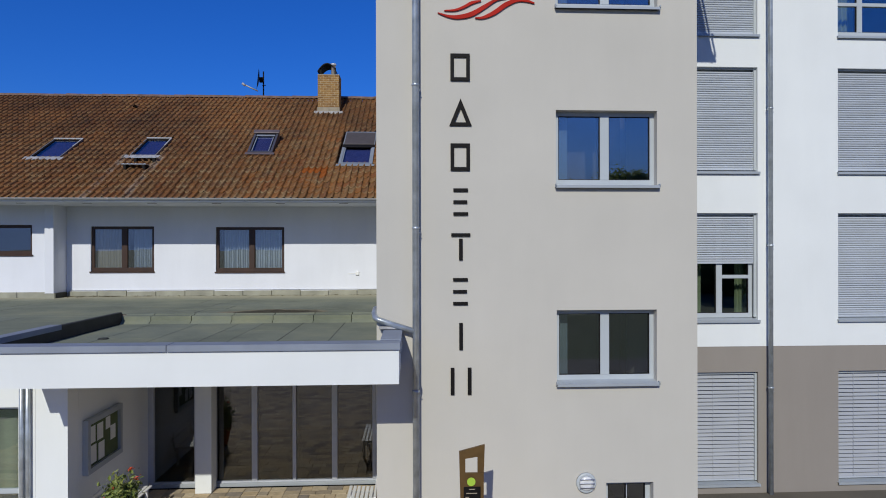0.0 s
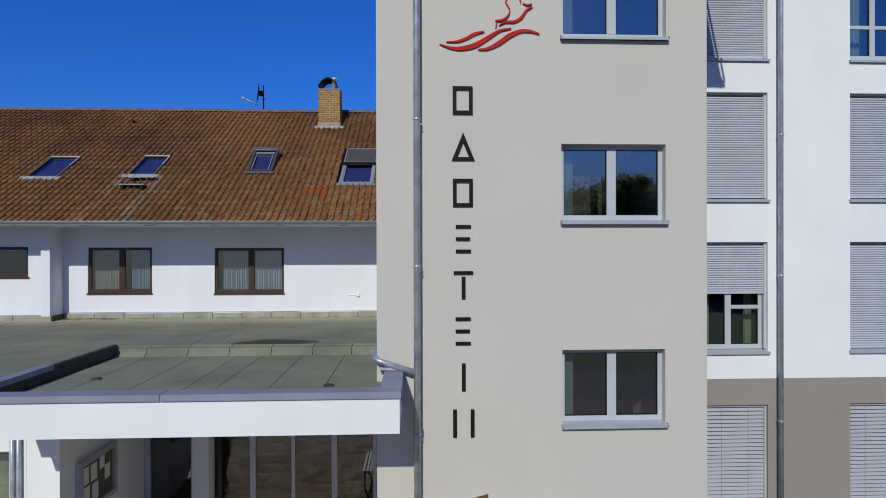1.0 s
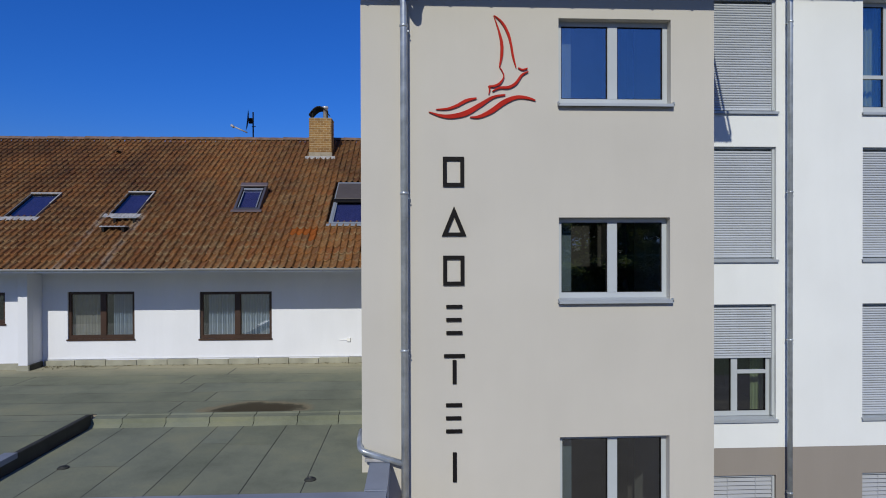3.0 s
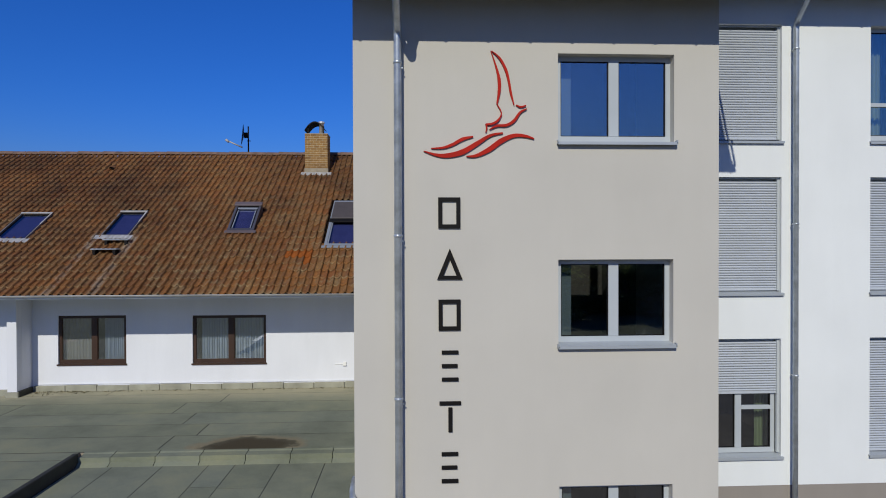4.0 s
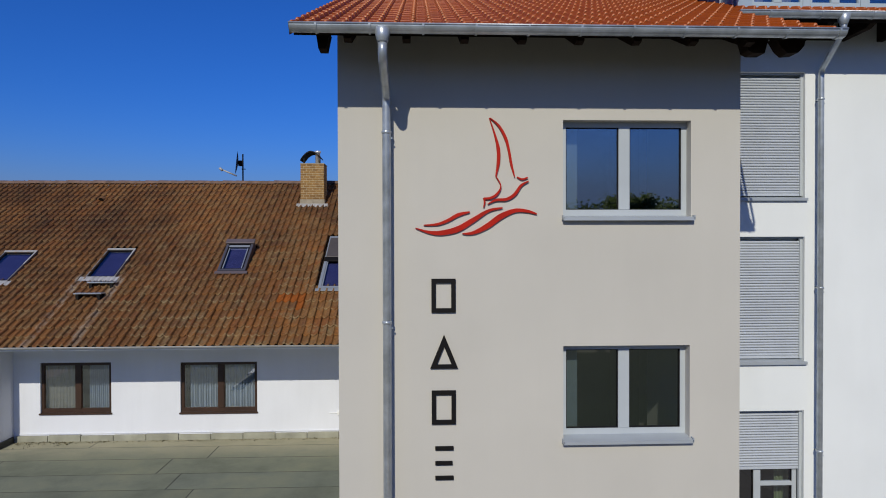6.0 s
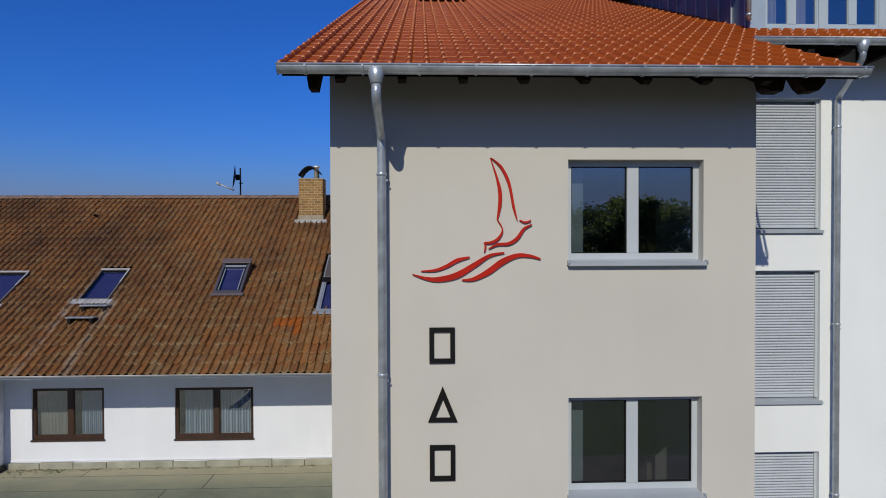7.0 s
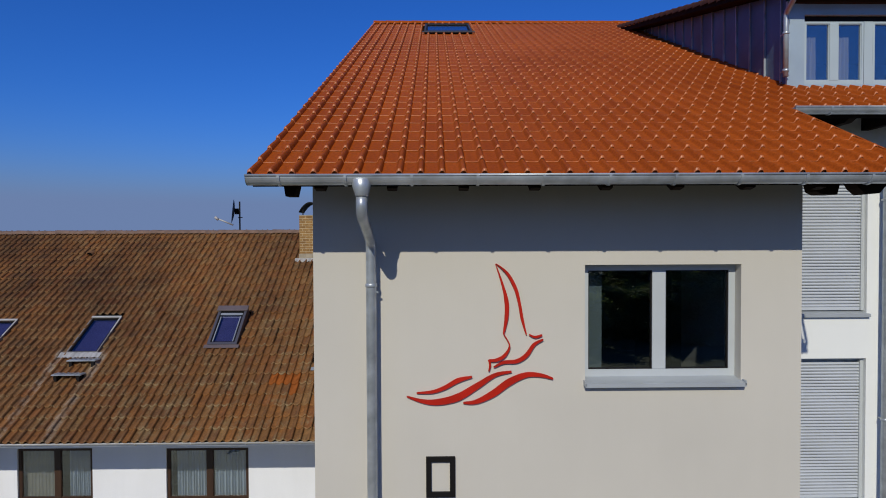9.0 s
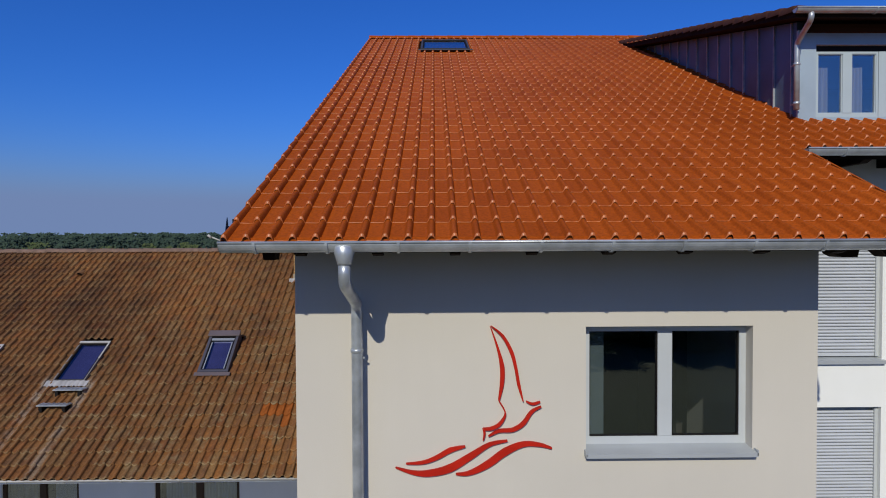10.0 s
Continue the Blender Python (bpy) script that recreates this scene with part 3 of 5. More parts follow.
# roof underside, rafters and purlins of the tower
bm = bmesh.new()
top = [(9.17, new_roof_z(9.17) - 0.05), (21.2, new_roof_z(21.2) - 0.05)]
prism(bm, [*top, (21.2, top[1][1] - 0.12), (9.17, top[0][1] - 0.05)], "x", -1.26, 4.90)
part("roof_deck", bm, DARKWOOD, hotel)
bm = bmesh.new()
prism(bm, [(11.44, new_roof_z(11.44) - 0.05), (21.2, new_roof_z(21.2) - 0.05), (21.2, new_roof_z(21.2) - 0.17), (11.44, new_roof_z(11.44) - 0.10)], "x", 4.903, 13.0)
part("roof_deck", bm, DARKWOOD, hotel)
for k in range(8):
    x = -0.72 + 0.66 * k
    if x < 4.0:
        bm = bmesh.new()
        ya, yb = 9.22, 9.985
        za, zb = new_roof_z(ya) - 0.105, new_roof_z(yb) - 0.11
        prism(bm, [(ya, za), (yb, zb), (yb, zb - 0.06), (ya + 0.10, za - 0.05), (ya, za - 0.03)], "x", x, x + 0.09)
        part("rafter_tail", bm, DARKWOOD, hotel)
for pts in ([(-1.06, 11.09), (-0.90, 11.09), (-0.94, 10.90), (-1.03, 10.90)], [(3.97, 11.09), (4.27, 11.09), (4.22, 10.90), (4.08, 10.90), (4.02, 10.93)], [(4.35, 11.09), (4.72, 11.09), (4.70, 10.99), (4.63, 10.91), (4.50, 10.90), (4.43, 10.96)]):
    bm = bmesh.new()
    prism(bm, pts, "y", 9.42, 9.60)
    part("lookout", bm, DARKWOOD, hotel)
for k in range(12):
    x = 5.1 + 0.66 * k
    bm = bmesh.new()
    prism(bm, [(11.50, new_roof_z(11.50) - 0.10), (12.235, new_roof_z(12.235) - 0.13), (12.235, 11.98), (11.62, 11.98), (11.50, 12.03)], "x", x, x + 0.1)
    part("rafter_tail", bm, DARKWOOD, hotel)


def gutter(parent, x0, x1, y, z, r=0.075, joints=(), mat=ZINC):
    """Half-round gutter with a rolled front bead, end caps and joint rings."""
    outer = [(y + r * math.cos(a), z - r * abs(math.sin(a))) for a in [math.pi * k / 12 for k in range(13)]]
    inner = [(y + (r - 0.006) * math.cos(a), z - (r - 0.006) * math.sin(a)) for a in [math.pi * k / 12 for k in range(12, -1, -1)]]
    bm = bmesh.new()
    prism(bm, outer + inner, "x", x0, x1)
    for xe in (x0, x1 - 0.006):
        prism(bm, outer, "x", xe, xe + 0.006)
    tube(bm, [(x0, y - r, z + 0.004), (x1, y - r, z + 0.004)], 0.011, 8)
    g = part("gutter", bm, mat, parent)
    for x in joints:
        bm = bmesh.new()
        ro = r + 0.011
        o = [(y + ro * math.cos(a), z - ro * math.sin(a)) for a in [math.pi * k / 12 for k in range(13)]]
        i = [(y + (r - 0.002) * math.cos(a), z - (r - 0.002) * math.sin(a)) for a in [math.pi * k / 12 for k in range(12, -1, -1)]]
        prism(bm, o + i, "x", x - 0.012, x + 0.012)
        part("gutter_bracket", bm, mat, g)
    return g


def downpipe(parent, path, r, collars, funnel=None, mat=ZINC):
    """Rainwater pipe with bends, collars with wall clips, and the funnel under its gutter."""
    p = part("downpipe", tube(bmesh.new(), bend(path), r), mat, parent)
    for x, y, z in collars:
        bm = tube(bmesh.new(), [(x, y, z - 0.02), (x, y, z - 0.012), (x, y, z + 0.012), (x, y, z + 0.02)], [r + 0.003, r + 0.009, r + 0.009, r + 0.003])
        box(bm, x + r, x + r + 0.02, y - 0.006, y + 0.006, z - 0.08, z - 0.062)
        box(bm, x - 0.012, x + 0.012, y + r - 0.005, y + 0.13, z - 0.01, z + 0.01)
        part("pipe_clip", bm, mat, p)
    if funnel:
        x, y, z = funnel
        bm = bmesh.new()
        tube(bm, [(x, y, z + 0.03), (x, y, z + 0.025), (x, y, z - 0.10), (x, y, z - 0.105), (x, y, z - 0.125)], [0.09, 0.10, r + 0.012, r + 0.009, r + 0.008], 20)
        part("funnel", bm, mat, p)
    return p


gutter(hotel, -1.29, 4.95, 9.10, 11.055, 0.08, [-0.998 + 0.586 * k for k in range(11)])
downpipe(hotel, [(-0.275, 9.10, 10.89), (-0.275, 9.10, 10.71), (-0.275, 9.86, 10.46), (-0.275, 9.86, 0.44)], 0.053, [(-0.275, 9.86, z) for z in (10.02, 7.68, 5.47, 2.95)], (-0.275, 9.10, 11.0))
downpipe(hotel, [(-0.93, 10.45, 4.17), (-0.93, 10.10, 4.14), (-0.90, 9.88, 4.07), (-0.28, 9.86, 3.87)], 0.045, [])
gutter(hotel, 4.93, 13.0, 11.38, 12.125, 0.08, [5.4 + 0.8 * k for k in range(9)])
downpipe(hotel, [(6.57, 11.38, 12.0), (6.57, 11.38, 11.86), (6.72, 12.12, 11.46), (6.72, 12.12, 0.1)], 0.046, [(6.72, 12.12, z) for z in (11.0, 7.9, 5.2, 2.4)], (6.57, 11.38, 12.07))

# ---- white wing ----
WING = 12.24
COLS = [(4.75, 6.53), (8.18, 9.95), (11.2, 12.7)]
ROWSZ = [(9.385, 11.47), (6.665, 8.745), (3.72, 5.845)]
holes = [(a, b, z0, z1) for a, b in COLS for z0, z1 in ROWSZ]
part("wing_wall", holed("y", TOWER_R + 0.003, 13, 3.20, 12.33, WING, WING + 0.36, holes), WHITE, hotel)
part("wing_base_wall", holed("y", TOWER_R + 0.003, 13, 0, 3.197, WING - 0.004, WING + 0.36, [(a, b, 0.47, 2.69) for a, b in COLS]), TAUPE, hotel)
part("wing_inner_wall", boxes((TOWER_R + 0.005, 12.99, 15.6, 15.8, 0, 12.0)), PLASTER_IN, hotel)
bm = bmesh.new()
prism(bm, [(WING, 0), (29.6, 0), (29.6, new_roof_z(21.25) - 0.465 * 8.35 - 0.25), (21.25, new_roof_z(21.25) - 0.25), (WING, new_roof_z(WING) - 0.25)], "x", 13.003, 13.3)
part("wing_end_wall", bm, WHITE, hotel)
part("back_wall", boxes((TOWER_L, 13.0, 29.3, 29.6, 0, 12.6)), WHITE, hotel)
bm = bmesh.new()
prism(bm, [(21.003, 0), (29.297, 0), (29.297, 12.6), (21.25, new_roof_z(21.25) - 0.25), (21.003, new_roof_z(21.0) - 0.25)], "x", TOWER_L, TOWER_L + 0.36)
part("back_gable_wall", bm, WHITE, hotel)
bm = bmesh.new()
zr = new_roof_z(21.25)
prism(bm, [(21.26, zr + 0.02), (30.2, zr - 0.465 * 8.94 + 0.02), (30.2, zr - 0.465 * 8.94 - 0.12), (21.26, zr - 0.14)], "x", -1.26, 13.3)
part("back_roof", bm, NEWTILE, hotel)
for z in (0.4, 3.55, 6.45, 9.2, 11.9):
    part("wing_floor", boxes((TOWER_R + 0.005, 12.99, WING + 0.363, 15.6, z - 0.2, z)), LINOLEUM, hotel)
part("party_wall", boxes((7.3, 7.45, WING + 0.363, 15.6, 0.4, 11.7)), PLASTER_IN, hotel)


def slat_mesh(width, pitch, tilt=0.0, name="slat"):
    """One slat, convex in front."""
    bm = bmesh.new()
    h = pitch * 0.86
    prof = [(0.004, 0.0), (-0.008, h * 0.18), (-0.012, h * 0.5), (-0.008, h * 0.82), (0.004, h), (0.008, h), (0.008, 0.0)]
    if tilt:
        prof = [(-0.036, 0.0), (-0.034, 0.004), (0.0, pitch * 0.66), (0.036, pitch * 0.99), (0.037, pitch * 0.95), (0.002, pitch * 0.60)]
    prism(bm, prof, "x", 0, width)
    return mesh_from(bm, name, BLIND if tilt else SHUTTER)


def roller_shutter(parent, x0, x1, z0, z1, y, pitch=0.0448):
    """Closed roller shutter: guide rails, box edge, bottom bar and every slat."""
    s = part("roller_shutter", holed("y", x0, x1, z0, z1, y - 0.03, y + 0.02, [(x0 + 0.045, x1 - 0.045, z0, z1 - 0.03)]), FRAME, parent)
    n = int((z1 - 0.03 - z0 - 0.045) / pitch)
    me = slat_mesh(x1 - x0 - 0.09, pitch)
    part("bottom_bar", boxes((x0 + 0.045, x1 - 0.045, y - 0.012, y + 0.012, z0, z0 + 0.045), bevel=0.004), SHUTTER, s)
    for k in range(n):
        o = new("slat", me)
        o.parent = s
        o.location = (x0 + 0.045, y, z0 + 0.047 + k * pitch)
    return s


def venetian(parent, x0, x1, z0, z1, y, pitch=0.077):
    """Lowered outside blind: tilted slats on cords."""
    s = part("venetian_blind", holed("y", x0, x1, z0, z1, y - 0.05, y + 0.03, [(x0 + 0.04, x1 - 0.04, z0, z1 - 0.05)]), FRAME, parent)
    part("bottom_bar", boxes((x0 + 0.04, x1 - 0.04, y - 0.04, y + 0.03, z0, z0 + 0.03), bevel=0.004), SHUTTER, s)
    me = slat_mesh(x1 - x0 - 0.085, pitch, 1.0)
    n = int((z1 - 0.05 - z0 - 0.03) / pitch)
    for k in range(n):
        o = new("slat", me)
        o.parent = s
        o.location = (x0 + 0.043, y, z0 + 0.035 + k * pitch)
    for f in (0.2, 0.5, 0.8):
        x = x0 + (x1 - x0) * f
        part("cord", boxes((x, x + 0.004, y - 0.045, y - 0.042, z0 + 0.03, z1 - 0.05)), BLIND, s)
    return s


def ledge(parent, x0, x1, z, y):
    bm = bmesh.new()
    prism(bm, [(y + 0.16, z + 0.005), (y - 0.05, z - 0.03), (y - 0.05, z - 0.075), (y - 0.037, z - 0.075), (y - 0.037, z - 0.045), (y + 0.16, z - 0.012)], "x", x0 - 0.02, x1 + 0.03)
    return part("sill", bm, SILL, parent)


def blank_behind(parent, x0, x1, z0, z1, y):
    part("window", boxes((x0, x1, y, y + 0.05, z0, z1)), FRAME, parent)


for c, (a, b) in enumerate(COLS):
    for r, (z0, z1) in enumerate(ROWSZ):
        ledge(hotel, a, b, z0 + 0.03, WING)
        if (c, r) == (0, 2):
            roller_shutter(hotel, a, b, 4.84, z1, WING + 0.09)
            for xr in (a, b - 0.045):
                part("shutter_rail", boxes((xr, xr + 0.045, WING + 0.06, WING + 0.11, z0 + 0.05, 4.837), bevel=0.004), FRAME, hotel)
            casement(hotel, a + 0.046, b - 0.046, z0 + 0.04, 5.82, WING + 0.13, 0.598, sill_mat=None, foot=0.09, mull=0.12, transom=4.578, fixed=True)
        elif (c, r) == (1, 0):
            casement(hotel, a, b, z0 + 0.04, z1, WING + 0.13, 0.31, sill_mat=None, foot=0.09, mull=0.11, transom=10.075)
        else:
            roller_shutter(hotel, a, b, z0 + 0.04, z1, WING + 0.09)
            blank_behind(hotel, a, b, z0, z1, WING + 0.16)
    ledge(hotel, a, b, 0.50, WING)
    venetian(hotel, a, b, 0.52, 2.69, WING + 0.10)
    blank_behind(hotel, a, b, 0.48, 2.69, WING + 0.18)


def curtain(parent, x0, x1, z0, z1, y, mat, waves, depth=0.03, name="curtain", label=""):
    """A hanging cloth in soft folds."""
    bm = bmesh.new()
    n = waves * 8
    rows = []
    for z in (z1, (z0 + z1) / 2, z0):
        s = 1.0 if z < z1 else 0.6
        rows.append([bm.verts.new((x0 + (x1 - x0) * i / n, y + depth * s * math.sin(2 * math.pi * i / 8 + 0.7 * math.sin(i * 0.37)), z)) for i in range(n + 1)])
    for a, b in zip(rows, rows[1:]):
        for i in range(n):
            f = bm.faces.new((a[i], b[i], b[i + 1], a[i + 1]))
            f.smooth = True
    return part(name, bm, mat, parent, label)


curtain(hotel, 4.85, 5.60, 3.7, 5.85, WING + 0.5, GREENCLOTH, 6)
curtain(hotel, 6.32, 6.56, 3.7, 5.85, WING + 0.5, GREENCLOTH, 4)
curtain(hotel, 8.55, 8.85, 9.3, 11.5, WING + 0.5, GREENCLOTH, 4)
for zb in (2.9, 6.0, 8.85):
    part("stair_side_wall", boxes((1.99, 2.22, FACE + 0.37, FACE + 1.15, zb, zb + 1.75)), SIDEPAINT, hotel)

# ---- dormer ----
DX, DY = 5.66, 12.75


def dormer_roof_z(y):
    return 14.145 + 0.248 * (y - 12.40)


bm = bmesh.new()
yy = [12.80 + (20.5 - 12.80) * k / 14 for k in range(15)]
lower = [(y, new_roof_z(y) - 0.1) for y in yy]
prism(bm, lower + [(20.5, dormer_roof_z(20.5) - 0.12), (12.80, dormer_roof_z(12.80) - 0.12)], "x", DX, DX + 0.12)
dormer = part("dormer", bm, DARKZINC, hotel, "shed dormer clad in dark standing seam zinc")
for k in range(14):
    y = 12.90 + 0.46 * k
    z0, z1 = new_roof_z(y) - 0.05, dormer_roof_z(y) - 0.125
    if z1 - z0 > 0.06:
        part("seam", boxes((DX - 0.028, DX + 0.002, y - 0.008, y + 0.008, z0, z1)), ZINC, dormer)
part("corner_cladding", boxes((DX - 0.004, 5.912, DY, 12.797, 12.68, 14.0)), DORMERZINC, dormer)
part("head_cladding", boxes((5.915, 13.0, DY + 0.002, 12.797, 13.795, 13.955)), DORMERZINC, dormer)
part("head_drip", boxes((5.913, 13.0, DY - 0.02, 12.797, 13.782, 13.793)), PALEGUTTER, dormer)
part("head_beam", boxes((5.741, 13.0, DY - 0.03, 12.797, 13.957, 14.08), bevel=0.006), BROWNBEAM, dormer)
part("head_shadow_gap", boxes((5.915, 13.0, DY + 0.03, 12.797, 13.70, 13.78)), BLACK, dormer)
part("apron", boxes((5.915, 13.0, DY, 12.797, 12.66, 12.765)), DORMERZINC, dormer)
for xa in (5.915, 6.95, 7.985):
    casement(dormer, xa + 0.003, xa + 0.90, 12.768, 13.697, DY + 0.012, 0.503, DORMERFRAME, None, foot=0.055, rim=0.03, mull=0.135)
    part("post", boxes((xa + 0.904, xa + 1.032, DY + 0.006, 12.797, 12.768, 13.697)), DORMERFRAME, dormer)
curtain(dormer, 5.93, 6.20, 12.78, 13.52, DY + 0.20, DULLCURTAIN, 4)
curtain(dormer, 6.52, 6.72, 12.78, 13.52, DY + 0.20, DULLCURTAIN, 3)
bm = bmesh.new()
prism(bm, [(12.32, dormer_roof_z(12.32)), (20.6, dormer_roof_z(20.6)), (20.6, dormer_roof_z(20.6) - 0.1), (12.32, dormer_roof_z(12.32) - 0.1)], "x", DX - 0.30, 13.0)
part("dormer_roof", bm, DARKWOOD, dormer)
edge = array_mesh("edge_tile", *tile_shape(0.26, 0.36, ((0.0, -0.06), (0.03, 0.02), (0.3, 0.026), (0.7, 0.02), (1.0, 0.01)), 0.03, 0.05), DARKTILE)
slope_d = math.atan(0.255)
for k in range(24):
    d = 0.345 * k
    o = new("edge_tile", edge)
    o.parent = dormer
    o.matrix_basis = Matrix.Translation((DX - 0.33, 12.33 + d * math.cos(slope_d), dormer_roof_z(12.33) + 0.005 + d * math.sin(slope_d))) @ Matrix.Rotation(slope_d, 4, "X")
gutter(dormer, DX - 0.34, 13.0, 12.27, 14.125, 0.06, [6.4, 7.2, 8.0])
downpipe(dormer, [(5.54, 12.27, 14.08), (5.54, 12.27, 13.98), (5.60, 12.68, 13.80), (5.60, 12.69, 13.72), (5.60, 12.69, 12.86)], 0.038, [(5.60, 12.69, 13.5), (5.60, 12.69, 12.95)])
part("dormer_back_wall", boxes((DX + 0.15, 13, 15.0, 15.1, 12.0, 14.9)), PLASTER_IN, dormer)
part("dormer_floor", boxes((DX + 0.15, 13, 12.8, 15.0, 12.0, 12.1)), LINOLEUM, dormer)

# ---- old house ----
OLD = 17.41
old_house = thing("old_guesthouse", "long white rendered house under a weathered brown tiled roof", "building")
OW = [(-9.03, -7.35, 4.535, 5.775), (-5.70, -3.85, 4.515, 5.755)]
part("front_wall", holed("y", -9.66, 1.0, 3.5, 7.1, OLD, OLD + 0.36, OW), OLDWHITE, old_house)
part("bay_wall", holed("y", -16, -9.663, 3.5, 6.72, 17.0, 17.36, [(-12.0, -10.32, 5.00, 5.80)]), OLDWHITE, old_house)
part("pilaster", boxes((-9.89, -9.66, 16.80, 16.997, 3.87, 6.66), bevel=0.006), OLDWHITE, old_house)
part("bay_side_wall", boxes((-9.96, -9.663, 17.363, 17.9, 3.5, 6.95)), OLDWHITE, old_house)
bm = bmesh.new()
prism(bm, [(17.363, 0), (29.6, 0), (29.6, old_roof_z(22.93) - 4.45), (22.93, old_roof_z(22.93) - 0.22), (17.6, old_roof_z(17.6) - 0.22), (17.363, 6.6)], "x", -16.3, -16.003)
part("gable_wall", bm, OLDWHITE, old_house)
part("back_wall", boxes((-16, -0.9, 29.3, 29.6, 0, old_roof_z(22.93) - 4.4)), OLDWHITE, old_house)
part("back_room_wall", boxes((-16, 1, 20.2, 20.4, 3.5, 8.6)), DIMBACK, old_house)
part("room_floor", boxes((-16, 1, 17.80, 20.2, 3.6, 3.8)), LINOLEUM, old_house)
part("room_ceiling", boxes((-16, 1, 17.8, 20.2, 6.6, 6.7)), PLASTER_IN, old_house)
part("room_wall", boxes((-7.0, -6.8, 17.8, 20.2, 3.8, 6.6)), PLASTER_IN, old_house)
for x0, x1, z0, z1 in OW:
    casement(old_house, x0, x1, z0 + 0.02, z1, OLD + 0.05, 0.52, BROWNFRAME, None, rim=0.065, mull=0.14, foot=0.09)
    part("sill", boxes((x0 - 0.025, x1 + 0.02, OLD - 0.035, OLD + 0.05, z0 - 0.02, z0 + 0.018), bevel=0.006), BROWNFRAME, old_house)
casement(old_house, -12.0, -10.32, 5.02, 5.80, 17.06, 0.3, BROWNFRAME, None, rim=0.07, mull=0.12, foot=0.08)
part("sill", boxes((-12.05, -10.29, 16.965, 17.06, 4.975, 5.018), bevel=0.006), BROWNFRAME, old_house)
curtain(old_house, -8.98, -8.2, 4.6, 5.72, OLD + 0.20, DULLCURTAIN, 10, 0.012, label="sheer grey net curtain")
curtain(old_house, -7.95, -7.42, 4.6, 5.72, OLD + 0.17, CURTAIN, 11, 0.05)
curtain(old_house, -5.52, -4.82, 4.58, 5.7, OLD + 0.17, CURTAIN, 11, 0.05)
curtain(old_house, -4.68, -3.92, 4.58, 5.7, OLD + 0.17, CURTAIN, 11, 0.05)
bm = bmesh.new()
prism(bm, [(15.92, old_roof_z(15.92) - 0.05), (22.93, old_roof_z(22.93) - 0.06), (22.93, old_roof_z(22.93) - 0.2), (17.6, old_roof_z(17.6) - 0.2), (15.92, old_roof_z(15.92) - 0.085)], "x", -16, 0.9)
part("roof_deck", bm, DARKWOOD, old_house)
bm = bmesh.new()
prism(bm, [(22.94, old_roof_z(22.93) - 0.05), (30.0, old_roof_z(22.93) - 4.4), (30.0, old_roof_z(22.93) - 4.6), (22.94, old_roof_z(22.93) - 0.2)], "x", -16, 0.9)
part("back_roof", bm, OLDTILE, old_house)
part("eave_soffit", boxes((-16, 0.9, 15.925, OLD - 0.003, 6.315, 6.33)), OLDWHITE, old_house)
gutter(old_house, -16, 0.9, 15.835, 6.405, 0.036, [-15.5 + 1.1 * k for k in range(15)], PALEGUTTER)
for k in range(9):
    x = -15 + 1.6 * k
    part("soffit_vent", boxes((x, x + 0.22, 16.15, 16.21, 6.308, 6.314)), BLACK, old_house)
bm = bmesh.new()
box(bm, -2.10, -1.90, OLD - 0.018, OLD - 0.001, 4.465, 4.482)
box(bm, -1.90, -1.81, OLD - 0.045, OLD - 0.001, 4.43, 4.53, bevel=0.006)
part("wall_socket", bm, BENCHWHITE, old_house, "small white outdoor socket with its conduit")

# upstand of felt at the wall foot
for k in range(11):
    x = -9.60 + 0.775 * k
    part("upstand_sheet", boxes((x, x + 0.763, OLD - 0.07, OLD - 0.002, 3.85, 4.02 + 0.01 * math.sin(k * 2.1)), bevel=0.008), UPSTAND, old_house)
for k in range(8):
    x = -15.95 + 0.775 * k
    part("upstand_sheet", boxes((x - 0.14, x + 0.623, 16.93, 16.998, 3.85, 4.03), bevel=0.008), UPSTAND, old_house)
part("upstand_sheet", boxes((-9.90, -9.60, 16.73, 16.797, 3.85, 4.01), bevel=0.008), UPSTAND, old_house)
part("upstand_sheet", boxes((-9.657, -9.60, 16.80, 17.33, 3.85, 4.02), bevel=0.008), SEAM, old_house, "tarred black upstand in the inner corner")
part("render_bead", boxes((-9.60, 0.9, OLD - 0.022, OLD - 0.001, 4.045, 4.06)), OLDWHITE, old_house)

# ---- entrance block with its flat roof ----
entrance = thing("entrance_block", "low white entrance block with a flat felt roof and glazed doors", "building")
LOW, HIGH = 3.72, 3.88
CAN_L, CAN_R = -5.87, -0.51
WALL_Y, RET_X, GY = 9.9, -5.53, 12.7
part("fascia", boxes((CAN_L, CAN_R, 8.65, 8.95, 3.33, 3.80)), WHITE, entrance)
part("end_fascia", boxes((CAN_R - 0.24, CAN_R, 8.953, 9.985, 3.33, 3.80)), WHITE, entrance)
part("end_fascia", boxes((CAN_L, CAN_L + 0.24, 8.953, WALL_Y - 0.003, 3.33, LOW - 0.013)), WHITE, entrance)
part("soffit", boxes((CAN_L + 0.243, CAN_R - 0.243, 8.953, 12.80, 3.345, 3.56)), WHITE, entrance)
part("wall_end", boxes((-6.000, RET_X, WALL_Y, WALL_Y + 0.3, TERRACE, 3.327)), WHITE, entrance)
part("front_wall", holed("y", -13, -6.003, TERRACE, 3.85, WALL_Y, WALL_Y + 0.3, [(-9.2, -6.25, TERRACE, 2.78)]), WHITE, entrance)
part("return_wall", boxes((RET_X - 0.3, RET_X, WALL_Y + 0.303, 12.7, TERRACE, 3.327)), WHITE, entrance)
part("roof_core", boxes((CAN_L + 0.243, CAN_R - 0.243, 8.953, 12.45, 3.563, LOW - 0.012)), MORTAR, entrance)
